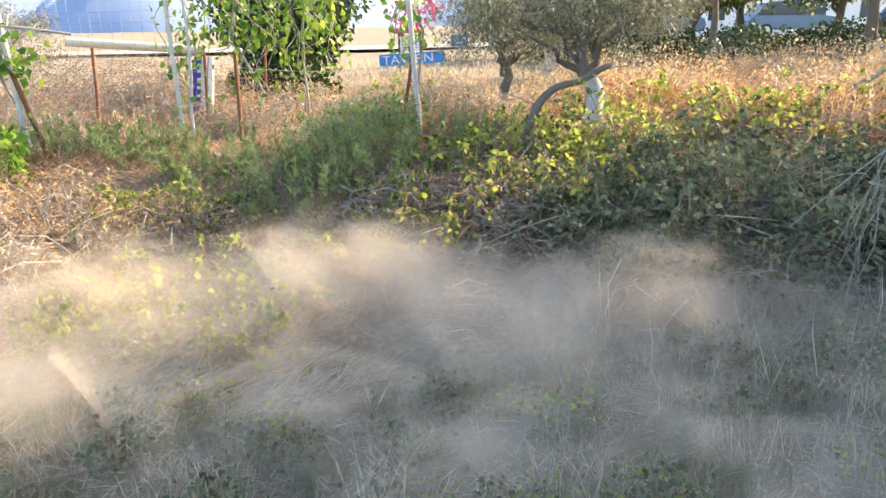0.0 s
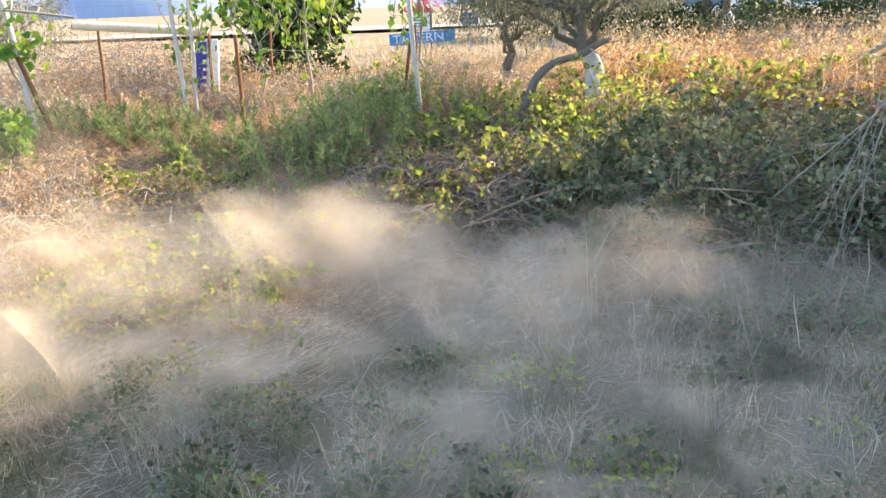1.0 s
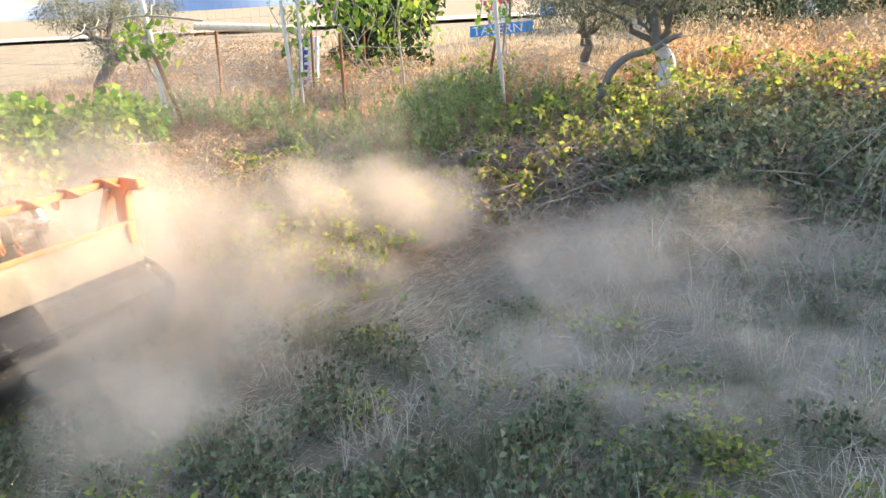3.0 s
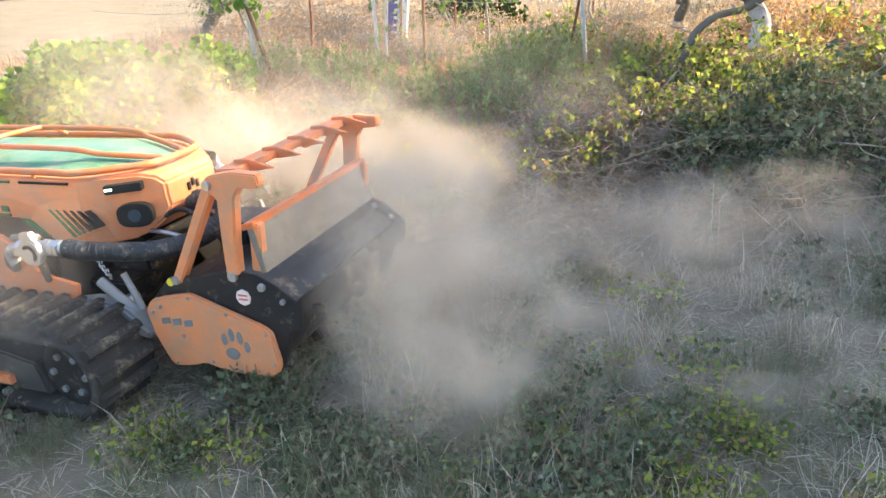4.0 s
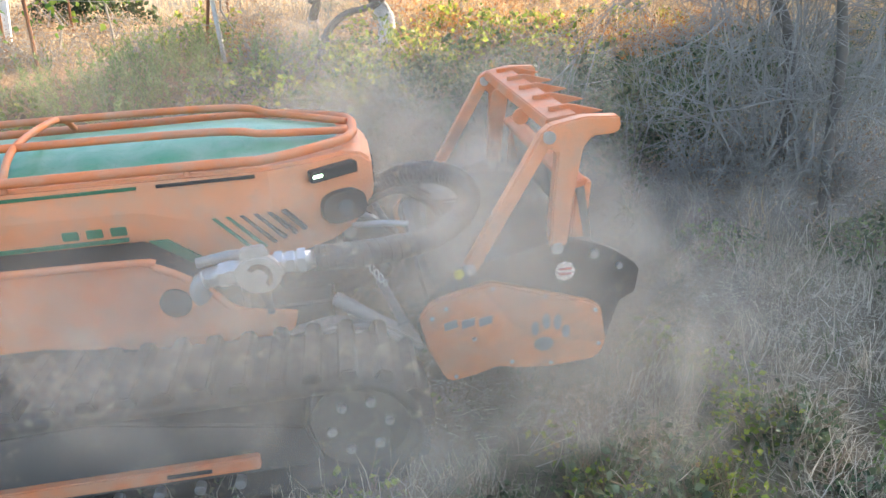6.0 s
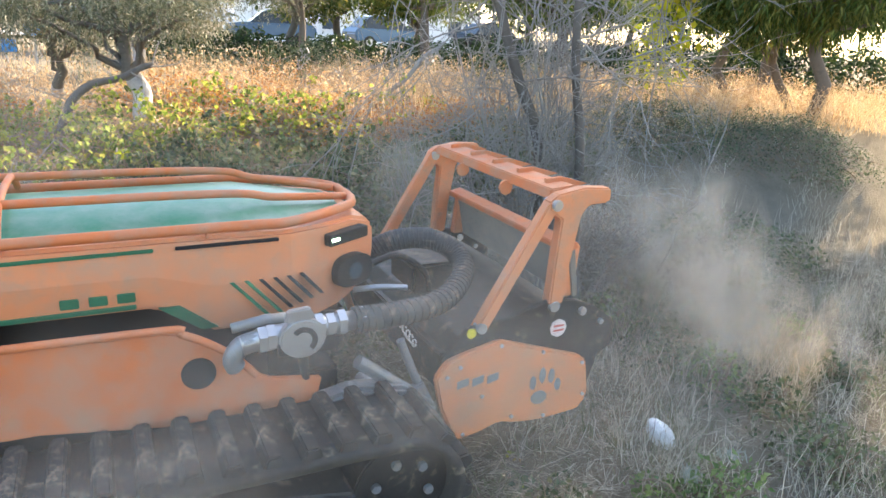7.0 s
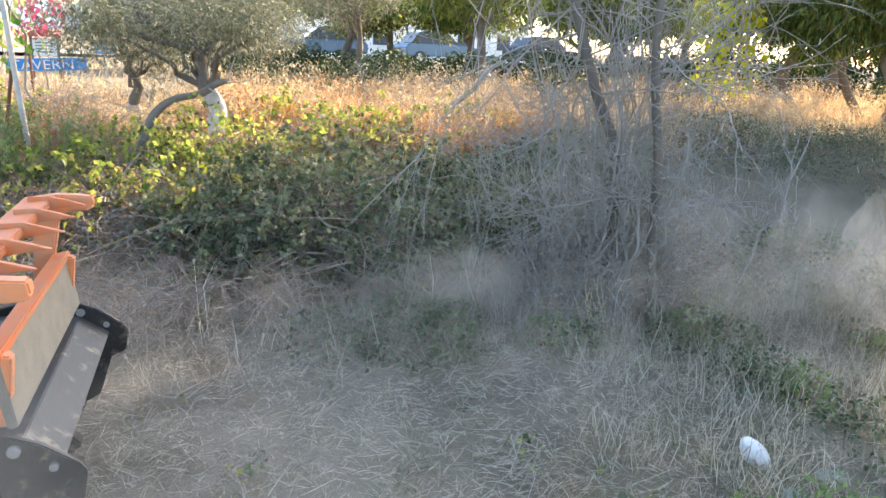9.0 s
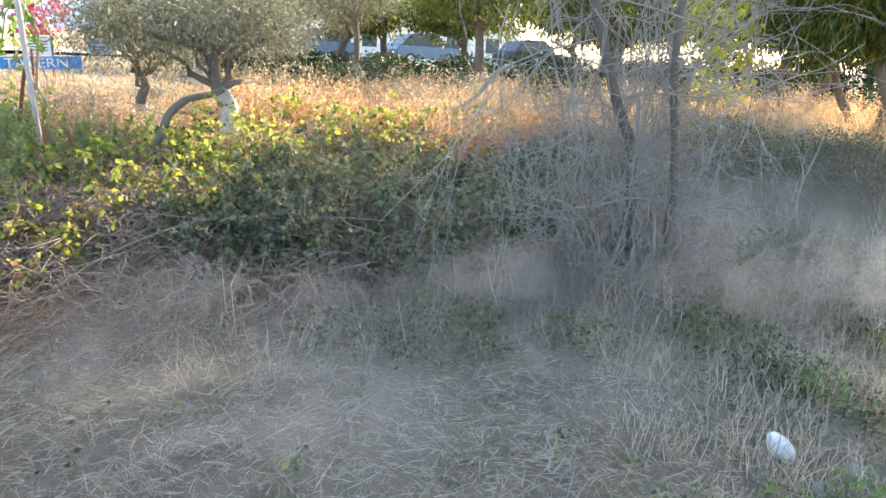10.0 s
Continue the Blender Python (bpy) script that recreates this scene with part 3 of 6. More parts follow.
def build_head():
    orange = [(-0.513, 0.40), (-0.47, 0.455), (-0.40, 0.475), (-0.26, 0.503), (0.09, 0.385), (0.122, 0.36), (0.143, 0.225), (0.13, 0.185), (0.10, 0.155), (-0.06, 0.145), (-0.17, 0.155), (-0.25, 0.175), (-0.33, 0.15), (-0.42, 0.138), (-0.44, 0.16), (-0.49, 0.28)]
    black = [(-0.49, 0.40), (-0.47, 0.46), (-0.375, 0.555), (-0.20, 0.575), (-0.05, 0.615), (0.06, 0.605), (0.16, 0.565), (0.25, 0.50), (0.268, 0.47), (0.255, 0.385), (0.20, 0.36), (0.15, 0.20), (0.10, 0.17), (-0.42, 0.17)]
    for near in (True, False):
        def yy(a, b):
            return (a, b) if near else (HEAD_W - b, HEAD_W - a)
        side = mp("cheek_plate", prism(black, *yy(0.012, 0.032), 0.004), M_BLACK, "black steel cheek plate of the head")
        cover = mp("side_cover", prism(orange, *yy(-0.022, 0.010), 0.008), M_ORANGE, "orange belt cover on the head's side")
        for bx, bz in ((-0.47, 0.40), (-0.26, 0.485), (0.10, 0.355), (0.115, 0.22), (-0.06, 0.165), (-0.40, 0.16), (-0.42, 0.43), (-0.08, 0.43), (-0.20, 0.19), (-0.33, 0.30)):
            mp("cover_bolt", disc(bx, bz, 0.008, *yy(-0.030, -0.018), 8, 0.002), M_STEEL, "", cover)
        for x0 in (-0.43, -0.37, -0.31):
            mp("lettering_bar", prism([(x0, 0.345), (x0 + 0.045, 0.355), (x0 + 0.045, 0.385), (x0, 0.375)], *yy(-0.0245, -0.02)), M_GREY, "", cover)
        for px, pz, rx, rz in ((-0.085, 0.245, 0.035, 0.028), (-0.115, 0.31, 0.014, 0.028), (-0.075, 0.335, 0.014, 0.032), (-0.035, 0.325, 0.014, 0.030), (-0.005, 0.285, 0.014, 0.026)):
            mp("paw_mark", prism([(px + rx * math.cos(a), pz + rz * math.sin(a)) for a in np.linspace(0, 2 * math.pi, 14, endpoint=False)], *yy(-0.0245, -0.02)), M_GREY, "", cover)
        st = mp("octagon_sticker", disc(0.0, 0.50, 0.036, *yy(0.007, 0.013), 8, 0), M_STICK, "pale octagonal sticker with red print", side)
        for dz in (-0.012, 0.006):
            mp("sticker_bar", block(-0.022, *yy(0.0055, 0.0075)[:1], 0.50 + dz, 0.022, yy(0.0055, 0.0075)[1], 0.508 + dz, 0), M_STICKRED, "", st)
        mp("warning_sticker", disc(-0.365, 0.535, 0.018, *yy(0.007, 0.013), 14, 0), M_YELLOW, "small round yellow sticker", side)
        for bx, bz, r in ((-0.328, 0.55, 0.02), (-0.03, 0.592, 0.022), (0.10, 0.555, 0.017), (0.19, 0.50, 0.012)):
            mp("pin", disc(bx, bz, r, *yy(-0.004, 0.04), 14, 0.003), M_STEEL, "", side)
        # guard frame: slanting strut, upright with a forward tip
        mp("guard_strut", prism([(-0.352, 0.545), (-0.308, 0.53), (-0.038, 0.965), (-0.078, 0.99)], *yy(0.005, 0.055), 0.006), M_ORANGE, "orange guard strut")
        mp("guard_upright", prism([(-0.055, 0.60), (0.005, 0.60), (0.02, 0.74), (0.055, 0.93), (0.085, 0.965), (0.165, 0.968), (0.178, 0.985), (0.172, 1.022), (0.06, 1.03), (-0.05, 1.012), (-0.085, 0.985), (-0.085, 0.955), (-0.03, 0.92), (-0.045, 0.76)], *yy(0.0, 0.05), 0.006), M_ORANGE, "orange guard upright with a forward tip")
        mp("pivot_bolt", disc(-0.058, 0.975, 0.021, *yy(-0.014, 0.06), 14, 0.004), M_STEEL, "")
        mp("brace", prism([(0.03, 0.60), (0.085, 0.60), (0.105, 0.80), (0.055, 0.81)], *yy(0.055, 0.10), 0.006), M_ORANGE, "")
    # toothed bar across
    bar = mp("toothed_bar", prism([(-0.06, 0.985), (0.05, 1.0), (0.05, 1.03), (-0.05, 1.022)], 0.05, HEAD_W - 0.05, 0.004), M_ORANGE_W, "orange cross bar with raking teeth")
    for i in range(5):
        y = 0.14 + i * (HEAD_W - 0.28) / 4
        mp("rake_tooth", prism([(-0.02, 1.006), (0.05, 0.995), (0.165, 1.012), (0.05, 1.044), (-0.02, 1.04)], y - 0.009, y + 0.009, 0.002), M_ORANGE_W, "", bar)
    for y in (0.35, 0.72):
        mp("lifting_eye", prism([(-0.06 + 0.03 * math.cos(a), 0.965 + 0.03 * math.sin(a)) for a in np.linspace(0, 2 * math.pi, 12, endpoint=False)], y - 0.006, y + 0.006, 0.002), M_ORANGE, "", bar)
    # front apron
    apron = mp("front_apron", prism([(0.045, 0.79), (0.075, 0.80), (0.105, 0.60), (0.08, 0.595)], 0.05, HEAD_W - 0.05, 0.003), M_PLATE, "scoured steel front apron with an orange edge")
    mp("apron_edge", prism([(0.025, 0.775), (0.085, 0.79), (0.083, 0.815), (0.022, 0.80)], 0.045, HEAD_W - 0.045, 0.004), M_ORANGE_W, "", apron)
    # housing over the drum
    shell = [(-0.46, 0.30), (-0.47, 0.42), (-0.40, 0.52), (-0.25, 0.555), (-0.05, 0.56), (0.10, 0.54), (0.20, 0.47), (0.185, 0.45), (0.09, 0.515), (-0.05, 0.535), (-0.24, 0.53), (-0.38, 0.50), (-0.445, 0.41), (-0.44, 0.30)]
    mp("housing", prism(shell, 0.034, HEAD_W - 0.034, 0.003), M_BLACK, "black housing littered with chopped grass")
    mp("rear_beam", block(-0.47, 0.04, 0.36, -0.40, HEAD_W - 0.04, 0.46, 0.008), M_BLACK)
    # drum with hammers
    bm = disc(0, 0, 0.13, 0.05, HEAD_W - 0.05, 24, 0.004)
    drum = mp("drum", bm, M_BLACK, "dark rotating drum with steel hammers")
    drum.location = (-0.02, 0, 0.26 - 0.5)
    me = bpy.data.meshes.new("hammer")
    bm = block(0.11, -0.032, -0.028, 0.185, 0.032, 0.028, 0.008)
    bm.to_mesh(me)
    bm.free()
    me.materials.append(M_RUBBER)
    for i in range(28):
        h = piece("hammer", me, drum)
        h.matrix_basis = pose(0, 0.09 + (i % 14) * 0.0675, 0, 0, i * 77, 0)
    return drum


def build_arms():
    for near in (True, False):
        def Y(v):
            return v if near else HEAD_W - v
        arm = mp("lift_arm", tube_bm([(-1.16, Y(-0.06), 0.655), (-1.08, Y(-0.06), 0.672), (-0.99, Y(-0.06), 0.68), (-0.80, Y(-0.06), 0.685)], 0.030, 14), M_STEEL, "bare steel hydraulic fitting", None, True)
        mp("arm_elbow", tube_bm(smooth_path([(-1.10, Y(-0.06), 0.668), (-1.16, Y(-0.06), 0.655), (-1.185, Y(-0.055), 0.615), (-1.175, Y(-0.05), 0.585)], 16), 0.029, 12), M_GREY, "", arm, True)
        mp("pipe_stub", tube_bm([(-1.18, Y(-0.03), 0.70), (-1.08, Y(-0.03), 0.715), (-1.02, Y(-0.03), 0.712)], 0.016, 10), M_GREY, "", arm, True)
        for x in (-1.10, -1.075, -0.93, -0.895, -0.86, -0.80):
            z = float(np.interp(x, (-1.16, -0.99, -0.8), (0.655, 0.68, 0.685)))
            mp("hex_nut", rod((x - 0.012, Y(-0.06), z), (x + 0.012, Y(-0.06), z), 0.041 if x != -0.895 else 0.036, 6), M_STEEL, "", arm)
        # ring plate: a hook-shaped clamp with a pin hole
        ring = [(-0.99 + 0.070 * math.cos(a), 0.672 + 0.062 * math.sin(a)) for a in np.linspace(0, 2 * math.pi, 22, endpoint=False)]
        rp = mp("ring_plate", prism(ring, *sorted((Y(-0.115), Y(-0.085))), 0.006), M_STEEL, "grey steel ring plate with a pin")
        mp("pin_hole", prism([(-0.99 + (0.042 if k < 12 else 0.026) * math.cos(a), 0.668 + (0.042 if k < 12 else 0.026) * math.sin(a)) for k, a in enumerate(list(np.linspace(-0.9, 2.4, 12)) + list(np.linspace(2.4, -0.9, 12)))], *sorted((Y(-0.119), Y(-0.10)))), M_DARK, "", rp)
        mp("ring_stem", prism([(-1.04, 0.725), (-0.95, 0.73), (-0.965, 0.765), (-1.03, 0.76)], *sorted((Y(-0.11), Y(-0.085))), 0.004), M_STEEL, "", rp)
        mp("ring_foot", prism([(-1.01, 0.63), (-0.97, 0.63), (-0.965, 0.52), (-0.985, 0.52)], *sorted((Y(-0.085), Y(-0.06))), 0.004), M_BLACK, "", rp)
        # slack safety chain beside the hose
        chain = mp("chain", tube_bm(smooth_path([(-0.665, Y(-0.06), 0.655), (-0.645, Y(-0.065), 0.60), (-0.61, Y(-0.06), 0.565)], 8), 0.002, 5), M_STEEL, "short slack steel chain", None, True)
        for k in range(5):
            cx, cz = -0.662 + 0.012 * k, 0.648 - 0.019 * k
            mp("chain_link", tube_bm([(cx + 0.007 * math.cos(a), Y(-0.062) + 0.007 * math.sin(a) * (k % 2), cz + 0.013 * math.sin(a)) for a in np.linspace(0, 5.9, 9)], 0.003, 5), M_STEEL, "", chain, True)
        # lower link, cylinder and crank
        mp("lower_link", prism([(-0.96, 0.40), (-0.80, 0.43), (-0.62, 0.40), (-0.50, 0.30), (-0.52, 0.26), (-0.70, 0.28), (-0.95, 0.33)], *sorted((Y(-0.035), Y(0.05))), 0.014), M_GREY, "grey steel lower link")
        mp("link_pin", rod((-0.72, Y(-0.05), 0.37), (-0.72, Y(0.14), 0.37), 0.03), M_STEEL)
        mp("tilt_cylinder", rod((-0.78, Y(0.02), 0.50), (-0.57, Y(0.02), 0.33), 0.024), M_GREY, "grey steel tilt cylinder")
        mp("tilt_rod", rod((-0.63, Y(0.02), 0.55), (-0.52, Y(0.02), 0.27), 0.015), M_GREY)
        mp("clamp", prism([(-0.62, 0.36), (-0.55, 0.39), (-0.50, 0.28), (-0.55, 0.25)], *sorted((Y(-0.01), Y(0.03))), 0.005), M_GREY)
    # wrapped hose loop
    path = smooth_path([(-0.82, -0.062, 0.686), (-0.675, -0.045, 0.676), (-0.483, 0.047, 0.655), (-0.345, 0.167, 0.664), (-0.278, 0.267, 0.701), (-0.290, 0.347, 0.742), (-0.365, 0.407, 0.770), (-0.478, 0.447, 0.764), (-0.57, 0.467, 0.724)], 90)
    hose = mp("hose", tube_bm(path, 0.041, 14), M_SLEEVE, "thick black hose in a spiral sleeve", None, True)
    wrap = []
    for i in range(600):
        s = i / 599 * (len(path) - 1)
        k = min(int(s), len(path) - 2)
        c = path[k] + (path[k + 1] - path[k]) * (s - k)
        t = unit(path[k + 1] - path[k])
        u = unit(np.cross(t, [0.2, 1, 0.1]))
        a = i * 0.55
        wrap.append(c + (u * math.cos(a) + np.cross(t, u) * math.sin(a)) * 0.041)
    mp("spiral_wrap", tube_bm(wrap, 0.0035, 5), M_SLEEVE, "", hose, True)
    for k, r in enumerate((0.012, 0.012, 0.014)):
        mp("hose", tube_bm(smooth_path([(-0.64, 0.35 + 0.09 * k, 0.70), (-0.52, 0.34 + 0.09 * k, 0.74 - 0.02 * k), (-0.40, 0.36 + 0.07 * k, 0.66), (-0.36, 0.38 + 0.07 * k, 0.56)], 24), r, 8), M_BLACK, "thin black hydraulic hose", None, True)
    mp("motor_block", block(-0.42, MID - 0.12, 0.545, -0.24, MID + 0.12, 0.66, 0.012), M_BLACK, "black hydraulic motor block")
    mp("steel_pipe", tube_bm(smooth_path([(-0.70, 0.30, 0.64), (-0.60, 0.28, 0.645), (-0.50, 0.28, 0.63)], 12), 0.011, 8), M_STEEL)


build_hull()
build_chassis()
build_tracks()
DRUM = build_head()
build_arms()


# ---- growth: scattering and shrubs ----
def spots(n, x0, x1, y0, y1, lift=0.0):
    x, y = rng.uniform(x0, x1, n), rng.uniform(y0, y1, n)
    return np.stack([x, y, ground_z(x, y) + lift], 1)


def patchy(p, scale=1.0, keep=0.5, seed=0.0):
    """Keeps points in uneven patches."""
    w = np.sin(p[:, 0] * 2.1 * scale + seed) * np.sin(p[:, 1] * 2.7 * scale + seed * 1.7) + 0.6 * np.sin(p[:, 0] * 5.3 * scale - p[:, 1] * 4.1 * scale + seed)
    return p[w + rng.normal(0, 0.35, len(p)) > (0.5 - keep) * 2]


def stuff(name, vf, material, label, category):
    return tagged(new(name, mesh_of(name, *vf, material)), label, category, kind="stuff")


def lying(p, length, width, rise=0.25, heading=None):
    """Straws that lie or lean over the ground."""
    n = len(p)
    a = rng.uniform(0, 2 * np.pi, n) if heading is None else rng.normal(heading, 0.7, n)
    l = rng.uniform(0.4, 1, n) * length
    up = np.abs(rng.normal(0, rise, n))
    d = np.stack([np.cos(a), np.sin(a), up], 1)
    return blades(p, p + unit(d) * l[:, None], width * rng.uniform(0.6, 1.4, n), 0.05)


def standing(p, h0, h1, width, lean=0.25):
    n = len(p)
    h = rng.uniform(h0, h1, n)
    d = np.stack([rng.normal(0, lean, n), rng.normal(0, lean, n), np.ones(n)], 1)
    return blades(p, p + unit(d) * h[:, None], width * rng.uniform(0.6, 1.4, n), 0.18)


def mound_points(n, cx, cy, rx, ry, h, depth=0.35):
    """Points through the outer layer of a lumpy mound that stands on the ground."""
    u = unit(rng.normal(0, 1, (n, 3)))
    u[:, 2] = np.abs(u[:, 2])
    lump = 1 + 0.16 * np.sin(u[:, 0] * 7 + cx * 3) * np.sin(u[:, 1] * 6 + cy) + 0.10 * np.sin(u[:, 0] * 17 + 1) * np.sin(u[:, 2] * 13)
    s = (1 - depth * rng.random(n) ** 1.6) * lump
    x, y = cx + u[:, 0] * rx * s, cy + u[:, 1] * ry * s
    z = ground_z(x, y) * 0.5 + ground_z(np.full(n, cx), np.full(n, cy)) * 0.5 + u[:, 2] * h * s
    return np.stack([x, y, np.maximum(z, ground_z(x, y))], 1), u


def shrub(name, cx, cy, rx, ry, h, n, size, leaf, stem, label, category, stems=40, width=0.6, spread=0.8, fold=0.3, group="", depth=0.4):
    """A bush: crooked stems from the root to its skin, and leaves through its outer layer."""
    base = new(name)
    base.location = (cx, cy, float(ground_z(cx, cy)))
    off = np.array(base.location)
    p, u = mound_points(n, cx, cy, rx, ry, h, depth)
    d = u * 0.7 + rng.normal(0, spread, (n, 3))
    v, f = leaves(p - off, d, rng.uniform(0.5, 1.15, n) * size, width, fold, 0.15)
    tagged(piece("foliage", mesh_of("foliage", v, f, leaf), base), kind="stuff")
    if stems:
        q, u2 = mound_points(stems, cx, cy, rx, ry, h, 0.3)
        r0 = np.stack([cx + rng.normal(0, rx * 0.35, stems), cy + rng.normal(0, ry * 0.35, stems)], 1)
        tubes = []
        for k in range(stems):
            a = np.array([r0[k, 0], r0[k, 1], float(ground_z(r0[k, 0], r0[k, 1])) - 0.02])
            pts = wander(a, q[k], 6, 0.07, -0.10 * h)
            tubes.append(tube(pts - off, np.linspace(0.007, 0.003, 6), 4))
        v, f = joined(tubes)
        tagged(piece("stem_tangle", mesh_of("stem_tangle", v, f, stem, True), base), kind="stuff")
    return tagged(base, label, category, group)


def field_growth():
    p = spots(120000, -5, 7, 1.2, 5.6, 0.004)
    p = p[(p[:, 1] > 3.0 + 0.25 * np.sin(p[:, 0] * 2)) | (rng.random(len(p)) < 0.45)]
    stuff("mown_straw", lying(p, 0.12, 0.0023, 0.32), L_STRAW, "flattened pale straw strewn over the mown field", "straw")
    p = patchy(spots(4200, -4, 6, 1.5, 5.4, 0.01), 0.8, 0.45, 2.0)
    stuff("loose_straw", lying(p, 0.24, 0.0027, 0.35), L_STRAW, "long dry stalks lying loose on the ground", "straw")
    p = spots(2800, -2.6, -0.1, 4.3, 5.5, 0.01)
    stuff("strewn_stalks", lying(p, 0.32, 0.0034, 0.28, 0.7), L_STRAW, "long bright stalks strewn along the bank's foot", "straw")
    g0 = patchy(spots(42000, -4, 5.5, 1.6, 5.2), 0.9, 0.42, 0.4)
    g0 = g0[(g0[:, 1] < 3.2) | (rng.random(len(g0)) < 0.35)]
    p = np.concatenate([g0, patchy(spots(22000, -2.5, 4, 2.0, 3.6), 1.3, 0.55, 3.1)])
    p = p[(p[:, 0] < 2.2) | (p[:, 0] > 4.2) | (rng.random(len(p)) < 0.3)]
    stuff("short_grass", standing(p, 0.025, 0.09, 0.0032, 0.7), L_GRASS, "short dull green grass between the straw", "grass")
    p = np.concatenate([patchy(spots(11000, 2.6, 8, 2.4, 7.2), 0.9, 0.5, 1.0), patchy(spots(9000, 2.75, 5.6, 2.4, 5.2), 1.3, 0.6, 4.0)])
    p = np.concatenate([p, patchy(spots(3000, -3, 2.5, 1.9, 3.0), 1.2, 0.4, 5.0), spots(1200, 0.6, 3.4, 4.45, 5.4)])
    stuff("dry_stalks", standing(p, 0.06, 0.25, 0.0032, 0.38), L_STRAW, "standing dry grass stalks", "grass")
    p = patchy(spots(7000, 2.7, 6.2, 2.4, 5.6), 1.5, 0.45, 2.6)
    stuff("tall_grass", standing(p, 0.04, 0.15, 0.0034, 0.6), L_GRASS, "uncut dull green grass beside the mown strip", "grass")
    p = np.concatenate([spots(150, 2.6, 6.5, 3.4, 6.2), spots(40, 0.9, 2.6, 4.5, 5.2)])
    stuff("tall_stalks", standing(p, 0.25, 0.6, 0.0042, 0.28), L_STRAW, "tall bleached single stalks", "grass")
    # golden grass on the bank
    c = spots(900, -3.5, 14, 7.0, 13)
    k = rng.integers(0, len(c), 26000)
    x, y = c[k, 0] + rng.normal(0, 0.09, len(k)), c[k, 1] + rng.normal(0, 0.09, len(k))
    p = np.concatenate([np.stack([x, y, ground_z(x, y)], 1), spots(7000, -3.5, 14, 7.0, 13)])
    p = p[(p[:, 0] > 1.3 + rng.normal(0, 0.3, len(p))) | ((rng.random(len(p)) < 0.45) & (p[:, 1] > 8.3))]
    low = np.where(p[:, 0] > 1.4, 1.0, 0.5)
    n = len(p)
    tuft = 0.75 + 0.35 * np.sin(p[:, 0] * 3.1 + 1) * np.sin(p[:, 1] * 2.3) + 0.2 * np.sin(p[:, 0] * 7.7 + p[:, 1] * 5)
    h = rng.uniform(0.14, 0.62, n) * low * tuft
    d = np.stack([rng.normal(0, 0.38, n), rng.normal(0, 0.38, n), np.ones(n)], 1)
    tip = p + unit(d) * h[:, None]
    stuff("golden_grass", blades(p, tip, 0.006 * rng.uniform(0.6, 1.4, n), 0.3), L_GOLD, "tall sunlit golden dry grass on the bank", "grass")
    q = np.repeat(tip[rng.random(n) < 0.75], 2, 0)
    q = q + rng.normal(0, 0.03, q.shape)
    stuff("seed_heads", leaves(q, rng.normal(0, 1, q.shape), rng.uniform(0.014, 0.05, len(q)), 0.5, 0.2), L_GOLD, "fluffy seed heads over the golden grass", "grass")
    p = spots(7000, -9, 22, 13, 24)
    stuff("far_grass", standing(p, 0.08, 0.24, 0.016, 0.4), L_GOLD, "dry grass under the olive trees", "grass")
    p = spots(15000, -3.5, 2.0, 5.2, 8.2)
    stuff("bank_litter", lying(p, 0.30, 0.005, 0.6), L_BROWN, "withered stems covering the bank", "straw")
    p = spots(5000, -8, -2.2, 8.0, 12)
    stuff("left_grass", standing(p, 0.1, 0.35, 0.006, 0.5), L_BROWN, "withered brown weeds behind the fence", "grass")


field_growth()


def bramble():
    base = shrub("bramble_thicket", 2.0, 6.0, 1.15, 0.80, 0.44, 5200, 0.046, L_BRAMBLE, M_DRYCANE, "dark green bramble thicket with arching canes", "bramble", 260, 0.75)
    off = np.array(base.location)
    extra = []
    for cx, cy, rx, ry, h, n in ((2.9, 6.1, 0.75, 0.7, 0.36, 2400), (1.2, 6.15, 0.55, 0.5, 0.34, 1300), (3.9, 6.6, 0.8, 0.6, 0.34, 2200), (1.8, 5.65, 0.45, 0.25, 0.34, 500), (2.5, 5.7, 0.45, 0.25, 0.34, 500)):
        p, u = mound_points(n, cx, cy, rx, ry, h, 0.4)
        extra.append(leaves(p - off, u * 0.7 + rng.normal(0, 0.8, (n, 3)), rng.uniform(0.5, 1.1, n) * 0.05, 0.75, 0.3, 0.15))
    piece("foliage", mesh_of("foliage", *joined(extra), L_BRAMBLE), base)
    # long arching canes; the pale one that stands out in front
    pale = smooth_path([(-0.05, 5.55, 0.10), (0.45, 5.75, 0.36), (1.07, 5.85, 0.50), (1.6, 5.55, 0.42), (2.0, 5.3, 0.30), (2.25, 5.1, 0.16)], 30)
    piece("cane", mesh_of("cane", *tube(pale - off, np.linspace(0.007, 0.004, len(pale)), 6), M_CANE, True), base, "long pale arching cane")
    t = []
    for _ in range(520):
        x0, y0 = rng.uniform(-0.4, 3.2), rng.uniform(5.0, 6.2)
        a = np.array([x0, y0, float(ground_z(x0, y0))])
        b = a + np.array([rng.normal(0, 0.5), rng.normal(-0.2, 0.25), 0])
        b[2] = float(ground_z(b[0], b[1])) + rng.uniform(0.0, 0.15)
        t.append(tube(wander(a, b, 7, 0.05, -rng.uniform(0.05, 0.26)) - off, 0.0028, 4))
    tagged(piece("cane_tangle", mesh_of("cane_tangle", *joined(t), M_DRYCANE, True), base, "dry grey canes at the thicket's foot"), kind="stuff")
    # leaves along the pale cane
    k = rng.integers(0, len(pale), 90)
    p = pale[k] + rng.normal(0, 0.02, (90, 3))
    piece("cane_leaves", mesh_of("cane_leaves", *leaves(p - off, rng.normal(0, 1, (90, 3)), 0.04, 0.7, 0.3), L_BRAMBLE), base)


bramble()

